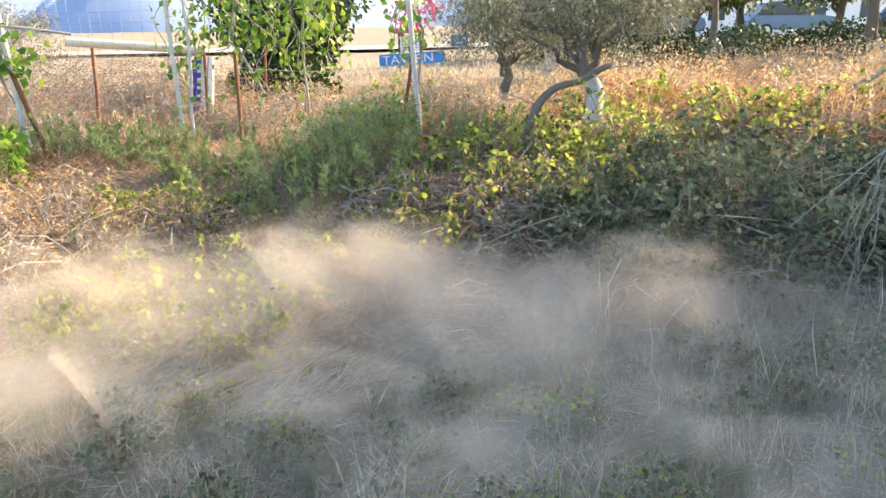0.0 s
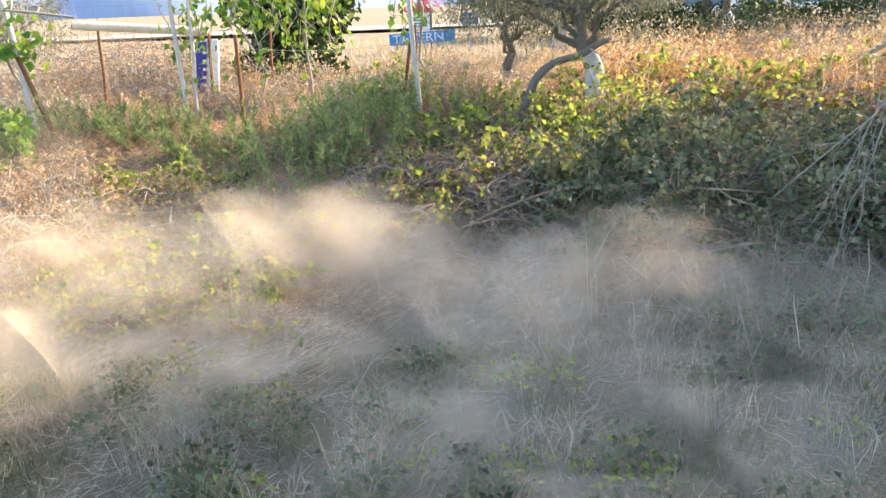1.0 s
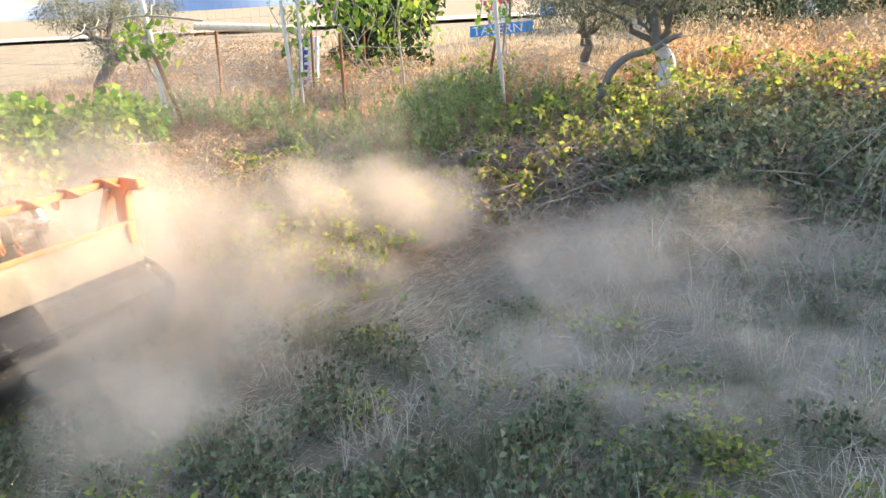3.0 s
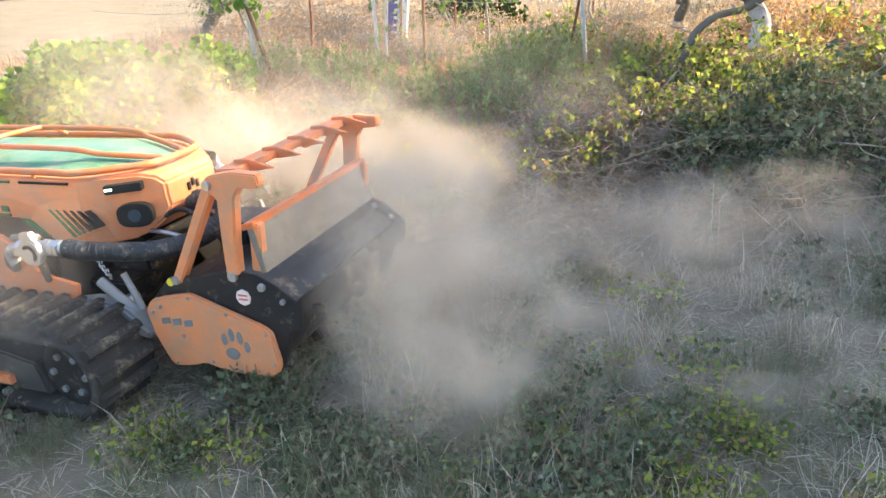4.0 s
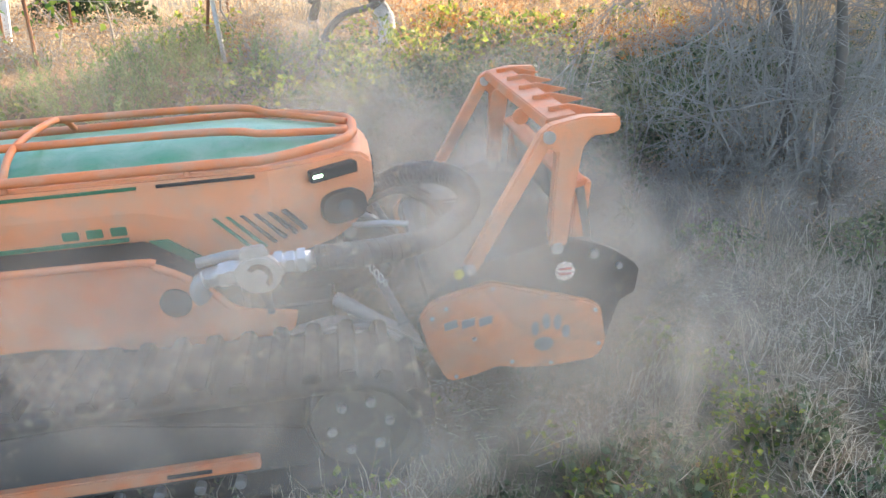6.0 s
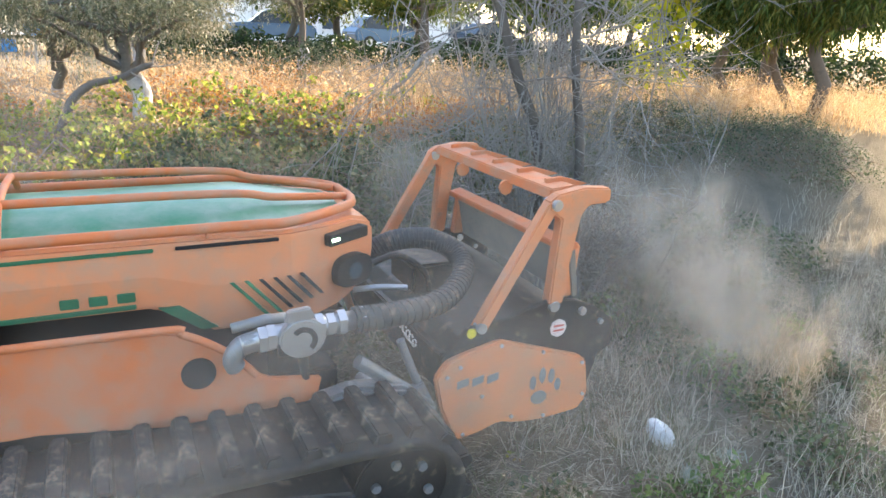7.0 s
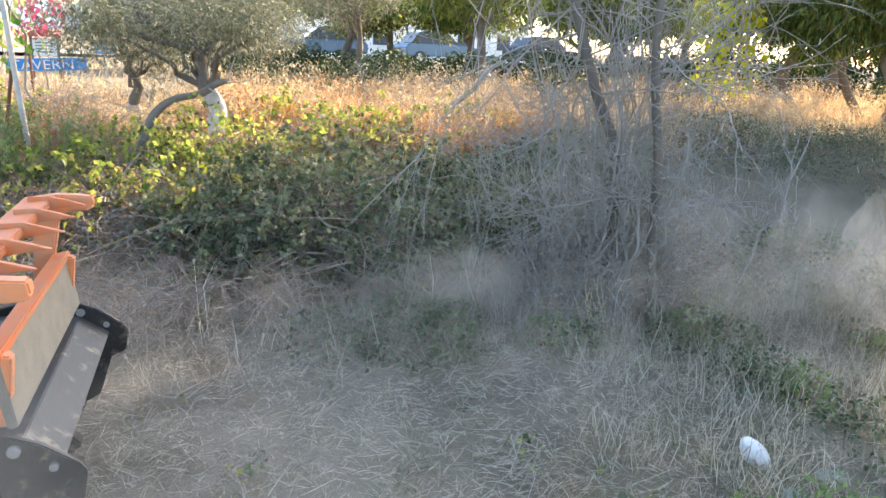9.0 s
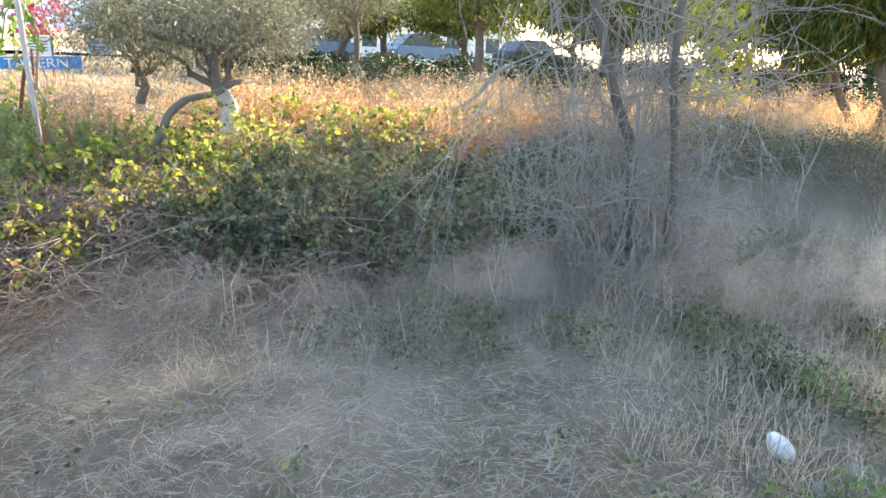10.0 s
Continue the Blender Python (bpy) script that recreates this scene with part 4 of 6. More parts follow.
def spray(base, n, cx, cy, rx, ry, h, leaf, cane, size=0.055, per=16, reach=0.25):
    """Arching shoots that leave a mound's skin, with leaves in threes along them."""
    off = np.array(base.location)
    q, u = mound_points(n, cx, cy, rx, ry, h, 0.35)
    tubes, lp, ld = [], [], []
    for k in range(n):
        d = u[k] * [1, 1, 0.6] + rng.normal(0, 0.45, 3) + [0, -0.25, 0.25]
        ln = reach * rng.uniform(0.5, 1.5)
        end = q[k] + unit(d) * ln
        root = np.array([q[k][0] - u[k][0] * rx * 0.35, q[k][1] - u[k][1] * ry * 0.35, float(ground_z(q[k][0], q[k][1]))])
        w = smooth_path(np.array([root, q[k], q[k] * 0.4 + end * 0.6 + [0, 0, 0.04], end - [0, 0, ln * 0.25]]), 18)
        tubes.append(tube(w - off, np.linspace(0.004, 0.0018, len(w)), 4))
        m = rng.integers(5, len(w), per // 3)
        for j in m:
            a = rng.normal(0, 0.6, 3) + [0, -0.2, 0.15]
            for _ in range(3):
                lp.append(w[j] + rng.normal(0, 0.012, 3))
                ld.append(a + rng.normal(0, 0.55, 3))
    tagged(piece("shoot_tangle", mesh_of("shoot_tangle", *joined(tubes), cane, True), base), kind="stuff")
    lp, ld = np.array(lp), np.array(ld)
    tagged(piece("shoot_foliage", mesh_of("shoot_foliage", *leaves(lp - off, ld, rng.uniform(0.55, 1.25, len(lp)) * size, 0.72, 0.25, 0.12), leaf), base), kind="stuff")


def more_bramble():
    base = bpy.data.objects["bramble_thicket"]
    for cx, cy, rx, ry, h, n in ((2.0, 6.0, 1.15, 0.80, 0.46, 210), (2.9, 6.1, 0.75, 0.7, 0.36, 90), (1.2, 6.1, 0.55, 0.5, 0.32, 60), (3.9, 6.6, 0.8, 0.6, 0.32, 60)):
        spray(base, n, cx, cy, rx, ry, h, L_BRAMBLE, M_CANE, 0.046, 18, 0.24)


more_bramble()

AUT = "bramble with yellowing and green autumn leaves on the bank"
for cx, cy, rx, ry, h, n, s in ((0.95, 6.45, 0.6, 0.5, 0.28, 500, 0.05), (0.25, 6.5, 0.55, 0.45, 0.24, 260, 0.05), (-0.25, 6.05, 0.45, 0.35, 0.20, 240, 0.05), (0.55, 6.9, 0.6, 0.4, 0.26, 300, 0.05),
                                (1.35, 7.0, 0.55, 0.4, 0.38, 500, 0.05), (-1.2, 5.65, 0.5, 0.45, 0.28, 420, 0.05), (-1.75, 5.25, 0.40, 0.35, 0.32, 420, 0.05), (-0.9, 5.1, 0.25, 0.2, 0.28, 160, 0.045), (2.4, 7.1, 0.7, 0.4, 0.36, 700, 0.05), (1.9, 8.1, 0.4, 0.3, 0.4, 260, 0.05), (3.6, 7.9, 0.45, 0.3, 0.36, 260, 0.05), (-0.4, 8.3, 0.4, 0.3, 0.36, 240, 0.05), (-1.75, 6.35, 0.5, 0.3, 0.36, 300, 0.05)):
    ob = shrub("autumn_bramble", cx, cy, rx, ry, h, n, s, L_AUTUMN, M_DRYCANE, AUT, "bramble", 90, 0.75, 0.8, 0.3, "autumn brambles", 0.6)
    spray(ob, int(85 * rx), cx, cy, rx, ry, h, L_AUTUMN, M_CANE, 0.048, 15, 0.24)
YEL = new("yellow_leaf")
YEL.location = (1.06, 5.9, 0.80)
piece("blade", mesh_of("blade", *leaves(np.zeros((3, 3)), np.array([[1, -0.4, 0.3], [-0.6, -0.5, 0.2], [0.1, -1, -0.4]]), 0.06, 0.8, 0.2), L_YELLOW), YEL)
piece("petiole", mesh_of("petiole", *tube([(0, 0, 0), (0.02, 0.05, -0.15), (0.05, 0.1, -0.4)], 0.003, 4), M_CANE), YEL)
tagged(YEL, "single bright yellow leaf over the bramble", "leaf")

# feathery green weeds along the fence: bundles of upright stems with fine leaves
def plume_weed(cx, cy, r, h, stems):
    base = new("green_weed")
    off = np.array([cx, cy, float(ground_z(cx, cy))])
    base.location = off
    tubes, lp, ld = [], [], []
    for _ in range(stems):
        a, q = rng.uniform(0, 2 * np.pi), r * math.sqrt(rng.random())
        x, y = cx + q * math.cos(a), cy + q * math.sin(a)
        foot = np.array([x, y, float(ground_z(x, y)) - 0.02])
        hh = h * rng.uniform(0.5, 1.1) * (1 - 0.35 * (q / r) ** 2)
        w = wander(foot, foot + [math.cos(a) * q * 0.5 + rng.normal(0, 0.05), math.sin(a) * q * 0.5 + rng.normal(0, 0.05), hh], 7, 0.02)
        tubes.append(tube(w - off, np.linspace(0.004, 0.0015, 7), 4))
        k = rng.uniform(0.8, 6, 64)
        i = np.minimum(k.astype(int), 5)
        lp.append(w[i] + (w[i + 1] - w[i]) * (k - i)[:, None])
        ld.append(np.stack([rng.normal(0, 0.6, 64), rng.normal(0, 0.6, 64), rng.uniform(0.3, 1.4, 64)], 1))
    lp, ld = np.concatenate(lp), np.concatenate(ld)
    tagged(piece("stem_tangle", mesh_of("stem_tangle", *joined(tubes), M_CANE, True), base), kind="stuff")
    tagged(piece("foliage", mesh_of("foliage", *leaves(lp - off, ld, rng.uniform(0.025, 0.065, len(lp)), 0.2, 0.06, 0.05), L_WEED), base), kind="stuff")
    tagged(base, "feathery light green weed along the fence", "weed", "weeds by the fence")


for cx, cy, r, h, n in ((-0.95, 6.75, 0.38, 0.66, 85), (-0.45, 7.0, 0.34, 0.56, 60), (0.05, 7.35, 0.36, 0.52, 50), (-1.35, 7.2, 0.32, 0.44, 40), (-2.25, 7.5, 0.34, 0.42, 50), (-2.75, 7.7, 0.36, 0.34, 44), (-3.35, 7.8, 0.38, 0.44, 50), (0.55, 7.8, 0.30, 0.34, 30), (-1.75, 7.0, 0.28, 0.34, 30), (-0.7, 7.6, 0.35, 0.5, 40)):
    plume_weed(cx, cy, r, h, int(n * 0.75))
# withered brush
for cx, cy, rx, ry, h, n, mat_, lab in ((-2.55, 5.9, 0.85, 0.75, 0.75, 6500, L_BROWN, "mound of withered brown brush"), (-0.2, 6.35, 0.5, 0.4, 0.34, 1500, L_BROWN, "dead brown stems under the brambles"), (0.5, 6.35, 0.6, 0.4, 0.32, 1600, L_BROWN, "dead brown stems under the brambles"), (-0.75, 6.15, 0.45, 0.35, 0.24, 1200, L_BROWN, "dead brown stems under the brambles"), (-1.75, 6.2, 0.7, 0.55, 0.42, 3600, L_BROWN, "low withered brown brush on the bank"), (-3.4, 5.2, 0.7, 0.6, 0.5, 3400, L_BROWN, "withered brown brush at the field's edge"),
                                       (-3.6, 10.6, 1.5, 0.8, 0.75, 9000, L_BROWN, "tall withered brown brush behind the fence"), (-5.6, 12.0, 1.7, 1.0, 0.95, 8000, L_BROWN, "tall withered brown brush behind the fence"),
                                       (2.2, 7.75, 0.8, 0.5, 0.45, 4200, L_RUSSET, "russet withered undergrowth on the bank"), (3.1, 7.6, 0.7, 0.5, 0.40, 3600, L_RUSSET, "russet withered undergrowth on the bank"), (1.6, 8.5, 0.7, 0.5, 0.5, 3000, L_RUSSET, "russet withered undergrowth on the bank"),
                                       (2.7, 7.2, 0.9, 0.4, 0.34, 3200, L_RUSSET, "russet withered undergrowth on the bank"), (3.8, 7.2, 0.8, 0.4, 0.36, 2800, L_RUSSET, "russet withered undergrowth on the bank"), (5.0, 7.4, 0.8, 0.4, 0.36, 2400, L_GOLD, "pale dry undergrowth on the bank"), (4.3, 7.6, 0.8, 0.5, 0.36, 2800, L_RUSSET, "russet withered undergrowth on the bank"), (0.3, 8.6, 0.8, 0.5, 0.36, 2600, L_GOLD, "pale dry undergrowth behind the fence"), (2.2, 9.0, 0.7, 0.5, 0.52, 2600, L_GOLD, "fluffy golden brush on the bank"), (3.5, 8.8, 0.7, 0.5, 0.55, 2600, L_GOLD, "fluffy golden brush on the bank"), (4.6, 9.2, 0.7, 0.5, 0.52, 2600, L_GOLD, "fluffy golden brush on the bank"), (2.9, 10.0, 0.9, 0.5, 0.5, 2600, L_RUSSET, "fluffy russet brush on the bank"), (5.8, 9.6, 0.9, 0.5, 0.5, 2600, L_GOLD, "fluffy golden brush on the bank"), (1.2, 9.4, 0.7, 0.5, 0.42, 2000, L_GOLD, "fluffy golden brush on the bank"), (-0.8, 9.0, 0.7, 0.4, 0.34, 1800, L_GOLD, "pale dry undergrowth behind the fence"), (-1.6, 9.8, 0.8, 0.5, 0.42, 2200, L_BROWN, "withered brown brush behind the fence"), (-0.3, 10.4, 0.8, 0.5, 0.46, 2200, L_BROWN, "withered brown brush behind the fence"), (-2.9, 9.9, 0.7, 0.5, 0.5, 2200, L_BROWN, "withered brown brush behind the fence"), (0.2, 8.0, 0.5, 0.35, 0.36, 1500, L_RUSSET, "russet withered undergrowth on the bank"), (-2.0, 8.5, 0.6, 0.35, 0.36, 1500, L_BROWN, "withered brown brush behind the fence"), (-4.3, 8.9, 0.8, 0.5, 0.5, 2400, L_BROWN, "withered brown brush behind the fence"), (4.3, 11.0, 1.0, 0.5, 0.55, 2200, L_GOLD, "fluffy golden brush on the bank")):
    shrub("withered_brush", cx, cy, rx, ry, h, n, 0.045, mat_, M_TWIG, lab, "brush", 110, 0.3, 1.0, 0.2, "withered brush", 0.8)
# small weeds standing in the field
for cx, cy, r, h, n, mat_, lab in ((1.62, 2.72, 0.26, 0.14, 400, L_BRAMBLE, "low dark green weed in the grass"), (2.05, 4.75, 0.42, 0.26, 1300, L_BRAMBLE, "low dark green weed in the grass"), (1.55, 4.85, 0.3, 0.18, 500, L_BRAMBLE, "low dark green weed in the grass"), (2.35, 2.5, 0.30, 0.12, 500, L_BRAMBLE, "low dark green weed in the grass"),
                                  (-0.35, 2.95, 0.30, 0.14, 700, L_BRAMBLE, "low dark green weed in the grass"), (0.35, 2.75, 0.28, 0.13, 600, L_BRAMBLE, "low dark green weed in the grass"), (2.75, 2.8, 0.25, 0.09, 260, L_WEED, "low pale green weed in the grass"), (3.7, 4.35, 0.35, 0.2, 700, L_BRAMBLE, "low dark green weed in the grass"),
                                  (5.6, 5.3, 0.7, 0.35, 1600, L_BRAMBLE, "low dark green weed in the grass")):
    shrub("field_weed", cx, cy, r, r, h, n, 0.04, mat_, M_CANE, lab, "weed", 14, 0.65, 0.9, 0.3, "weeds in the field")
for k in range(20):
    cx, cy = 2.85 + 2.6 * rng.random(), rng.uniform(2.6, 5.0)
    mat_, lab = ((L_BRAMBLE, "low dark green weed in the grass"), (L_GRASS, "low dull green weed in the grass"), (L_WEED, "low pale green weed in the grass"))[k % 3]
    r = rng.uniform(0.14, 0.3)
    if math.hypot(cx - 3.03, cy - 3.2) > r + 0.12:
        shrub("field_weed", cx, cy, r, r, rng.uniform(0.1, 0.22), int(1500 * r), 0.036, mat_, M_CANE, lab, "weed", 12, 0.6, 0.9, 0.3, "weeds in the field", 0.8)
for cx, cy, r, h, n in ((4.6, 6.9, 0.7, 0.4, 6500), (6.3, 7.2, 0.8, 0.45, 8000), (7.6, 6.6, 0.9, 0.4, 8000)):
    shrub("scrub", cx, cy, r, r, h, n, 0.024, L_BRAMBLE, M_CANE, "dark scrub in the shade under the trees", "scrub", 60, 0.6, 0.9, 0.3, "scrub under the trees")


# grey twigs round the feet of the bare tree
for cx, cy, r, h, n in ((3.35, 5.0, 0.42, 0.85, 900), (3.75, 5.0, 0.4, 0.7, 900), (3.0, 5.15, 0.4, 0.5, 900), (4.2, 5.3, 0.5, 0.55, 1000)):
    shrub("twig_thicket", cx, cy, r, r, h, n, 0.026, L_BROWN, M_TWIG, "tangle of bare grey twigs with withered leaves", "brush", 170, 0.4, 1.0, 0.3, "twigs round the bare tree")


# ---- trees ----
def crown(centres, radii, per, size, width=0.35, droop=0.2, shape=0.75):
    out = []
    for c, r in zip(centres, radii):
        u = unit(rng.normal(0, 1, (per, 3)))
        s = rng.random(per) ** 0.5
        p = np.asarray(c) + u * s[:, None] * r * np.array([1, 1, shape])
        out.append(leaves(p, u * 0.5 + rng.normal(0, 0.7, (per, 3)) + np.array([0, 0, -droop]), rng.uniform(0.6, 1.2, per) * size, width, 0.15, droop * 0.5))
    return joined(out)


def tree(name, foot, top, r0, spread, n_limb, n_clump, per, size, leaf, label, low=0.35, bark=None, lime=0.0, width=0.35, height=1.0, clump=0.45, droop=0.25):
    """A tree: crooked tapered trunk, limbs out to the clumps, and a crown of many small leaves in uneven clumps."""
    bark = bark or M_BARK
    base = new(name)
    off = np.array([foot[0], foot[1], float(ground_z(foot[0], foot[1]))])
    base.location = off
    top = np.asarray(top, float)
    pts = wander(off - [0, 0, 0.1], top, 8, 0.025)
    trunk = piece("trunk", mesh_of("trunk", *tube(pts - off, np.linspace(r0 * 1.15, r0 * 0.55, 8), 10), bark, True), base)
    if lime:
        k = smooth_path(pts[:5], 24)
        k = k[k[:, 2] < off[2] + lime]
        if len(k) > 2:
            piece("whitewash", mesh_of("whitewash", *tube(k - off, np.linspace(r0 * 1.18, r0 * 1.02, len(k)), 10), M_LIME, True), trunk, "flaking whitewash on the trunk's foot")
    cs, rs, limbs = [], [], []
    for i in range(n_clump):
        u = unit(rng.normal(0, 1, 3))
        c = top + u * np.array([spread, spread, spread * 0.55 * height]) * rng.uniform(0.35, 1.0) + np.array([0, 0, spread * 0.25 * height])
        floor_z = off[2] + (top[2] - off[2]) * low * 2
        if c[2] < floor_z:
            c[2] = floor_z + rng.uniform(-0.12, 0.45) * min(1.0, spread)
        cs.append(c - off)
        rs.append(clump * rng.uniform(0.6, 1.3))
        if i < n_limb:
            a = pts[rng.integers(4, 8)]
            limbs.append(tube(wander(a, c, 7, 0.06) - off, np.linspace(r0 * 0.42, 0.008, 7), 6))
    tagged(piece("branchwork", mesh_of("branchwork", *joined(limbs), bark, True), base), kind="stuff")
    tagged(piece("crown", mesh_of("crown", *crown(cs, rs, per, size, width, droop), leaf), base), kind="stuff")
    return tagged(base, label, "tree")


OLIVE_LAB = "gnarled olive tree with grey-green leaves and a whitewashed trunk"
tree("olive_tree", (1.42, 7.6), (1.10, 7.8, 1.60), 0.07, 1.1, 14, 70, 330, 0.05, L_OLIVE, OLIVE_LAB, 0.36, None, 0.5, 0.2, 0.42, 0.34)
tree("olive_tree", (0.62, 9.4), (0.62, 9.4, 1.35), 0.06, 0.65, 8, 34, 300, 0.05, L_OLIVE, "dense low olive tree with dark leaves", 0.16, None, 0.3, 0.2, 1.0, 0.34)
tree("olive_tree", (1.57, 14.6), (1.8, 14.6, 1.9), 0.12, 1.9, 12, 60, 280, 0.075, L_OLIVE, OLIVE_LAB, 0.24, None, 0.5, 0.2, 0.8, 0.6)
tree("olive_tree", (-6.3, 10.6), (-6.0, 10.7, 1.3), 0.11, 1.0, 10, 40, 330, 0.055, L_OLIVE, "silvery olive tree beyond the vines", 0.2, None, 0, 0.2, 1.0, 0.32)
tree("olive_tree", (4.75, 15.6), (4.65, 15.6, 2.2), 0.08, 1.6, 10, 44, 260, 0.075, L_OLIVE, OLIVE_LAB, 0.30, None, 0.5, 0.2, 0.8, 0.6)
tree("evergreen_tree", (-2.35, 12.4), (-2.3, 12.4, 1.45), 0.10, 1.0, 10, 44, 330, 0.10, L_DARK, "dense dark evergreen tree by the garden", 0.12, None, 0, 0.6, 1.0, 0.42)
tree("evergreen_tree", (-4.0, 15.5), (-4.0, 15.5, 2.4), 0.12, 1.3, 8, 26, 260, 0.11, L_DARK, "dark evergreen tree farther back", 0.35, None, 0, 0.6, 1.0, 0.5)
for x, y, h in ((7.3, 22, 2.5), (9.6, 21.5, 2.3), (12.5, 20, 2.6), (15.5, 19, 2.8), (3.0, 23, 2.4), (18.5, 16, 2.8)):
    tree("plane_tree", (x, y), (x + 0.2, y, h), 0.12, 1.9, 9, 30, 260, 0.13, L_TREE, "leafy roadside tree with a dark trunk", 0.40, None, 0, 0.6, 0.7, 0.6)
# a fixed draw for the crowns that shade the field
draw = rng.bit_generator.state
draw["state"] = {"state": 339445141985249954702890549599952065969, "inc": 261136684632268670825940853076396136793}
draw["has_uint32"] = 0
rng.bit_generator.state = draw
# trees at the field's right edge, whose crowns shade the field
SH = "tall leafy tree with drooping willow-like foliage at the field's edge, half of them added unseen for shade"
tree("shade_tree", (10.0, 8.0), (9.5, 8.1, 2.6), 0.09, 1.9, 16, 80, 380, 0.11, L_TREE, SH, 0.22, None, 0, 0.22, 1.0, 0.5, 0.7)
tree("shade_tree", (8.2, 11.6), (8.0, 11.6, 2.2), 0.12, 1.5, 12, 46, 320, 0.10, L_TREE, SH, 0.26, None, 0.5, 0.25, 0.8, 0.45, 0.5)
tree("shade_tree", (6.3, 13.0), (6.1, 13.0, 2.2), 0.10, 1.3, 10, 34, 300, 0.10, L_TREE, SH, 0.32, None, 0.5, 0.25, 0.8, 0.42, 0.5)
tree("shade_tree", (12.0, 10.8), (11.0, 9.8, 5.4), 0.10, 2.3, 12, 60, 330, 0.13, L_TREE, SH, 0.36, None, 0, 0.25, 1.0, 0.7, 0.6)
tree("shade_tree", (10.8, 8.9), (9.3, 8.9, 1.95), 0.07, 1.3, 12, 40, 300, 0.10, L_TREE, SH, 0.26, None, 0, 0.22, 0.8, 0.36, 0.8)
# the rest are added, their crowns out of view, to cast the field's shade
tree("shade_tree", (12.5, 6.4), (12.2, 6.4, 7.7), 0.18, 2.5, 12, 60, 330, 0.13, L_TREE, SH, 0.34, None, 0, 0.25, 1.0, 0.7, 0.6)
tree("shade_tree", (11.2, 4.4), (10.6, 5.8, 6.8), 0.15, 2.3, 12, 56, 330, 0.13, L_TREE, SH, 0.34, None, 0, 0.25, 1.0, 0.7, 0.6)
tree("shade_tree", (9.5, 3.2), (9.5, 3.4, 4.6), 0.15, 2.3, 12, 56, 330, 0.13, L_TREE, SH, 0.34, None, 0, 0.25, 1.0, 0.7, 0.6)
tree("shade_tree", (10.9, 10.4), (9.5, 9.3, 6.9), 0.08, 1.3, 10, 44, 330, 0.13, L_TREE, SH, 0.40, None, 0, 0.25, 1.0, 0.6, 0.6)
tree("shade_tree", (15.8, 8.6), (13.2, 9.0, 7.7), 0.14, 2.6, 10, 56, 300, 0.14, L_TREE, SH, 0.4, None, 0, 0.25, 1.0, 0.75, 0.5)

for x, y, h in ((11.2, 16.5, 2.4), (13.8, 15.6, 2.5), (16.8, 13.6, 2.6), (5.6, 20.5, 2.3)):
    tree("plane_tree", (x, y), (x + 0.2, y, h), 0.12, 1.9, 9, 30, 260, 0.13, L_TREE, "leafy roadside tree with a dark trunk", 0.40, None, 0, 0.6, 0.7, 0.6)


def vine(name, x0, x1, y0, y1, z0, z1, n, size, leaf, label, strands=14):
    """Climbing vine: hanging strands set with broad leaves."""
    base = new(name)
    off = np.array([(x0 + x1) / 2, (y0 + y1) / 2, float(ground_z((x0 + x1) / 2, (y0 + y1) / 2))])
    base.location = off
    t, ps = [], []
    for _ in range(strands):
        a = np.array([rng.uniform(x0, x1), rng.uniform(y0, y1), z1 + rng.uniform(-0.2, 0.1) * (z1 - z0)])
        b = np.array([np.clip(a[0] + rng.normal(0, 0.2), x0, x1), rng.uniform(y0, y1), z0 + rng.uniform(0, 0.5) * (z1 - z0)])
        w = smooth_path(wander(a, b, 6, 0.06), 24)
        t.append(tube(w - off, 0.005, 4))
        ps.append(w[rng.integers(0, len(w), n // strands)])
    root = wander(off - [0, 0, 0.05], [off[0], off[1], z1], 6, 0.05)
    t.append(tube(root - off, 0.012, 5))
    p = np.concatenate(ps)
    p = p + rng.normal(0, 0.07, p.shape)
    piece("stem", mesh_of("stem", *joined(t), M_TWIG, True), base)
    piece("leaves", mesh_of("leaves", *leaves(p - off, rng.normal(0, 0.8, p.shape) + np.array([0, -0.3, -0.4]), rng.uniform(0.6, 1.2, len(p)) * size, 0.95, 0.25, 0.2), leaf), base)
    return tagged(base, label, "vine")


vine("grape_vine", -2.5, -1.2, 8.3, 8.9, 0.95, 2.3, 760, 0.072, L_VINE, "bright green grape vine climbing over thin poles", 24)
vine("grape_vine", -1.7, -1.0, 8.5, 9.2, 1.1, 2.1, 330, 0.07, L_VINE, "bright green grape vine climbing over thin poles", 14)
vine("grape_vine", -0.40, 0.0, 8.0, 8.4, 1.15, 2.1, 110, 0.075, L_VINE, "thin vine trailing from a pale pole", 8)
vine("grape_vine", 7.45, 8.1, 8.6, 9.1, 1.15, 2.4, 300, 0.11, L_YELLOW, "yellow-green backlit vine hanging in the shade", 16)
vine("grape_vine", -3.75, -3.3, 7.4, 7.8, 1.15, 1.5, 90, 0.09, L_VINE, "thin vine on a leaning white pole", 5)
vine("bougainvillea", -0.9, -0.2, 12.8, 13.4, 1.4, 2.1, 260, 0.08, L_PINK, "pink bougainvillea bracts by the dark tree", 9)
for cx, cy, rx, ry, h, n in ((-4.7, 6.5, 0.9, 0.7, 0.65, 3400), (-5.3, 5.6, 0.7, 0.6, 0.5, 2200), (-3.7, 7.0, 0.5, 0.4, 0.5, 1200)):
    shrub("grape_bush", cx, cy, rx, ry, h, n, 0.10, L_VINE, M_CANE, "sprawling grape vine with broad green leaves", "vine", 40, 0.9, 0.8, 0.25, "sprawling vines")
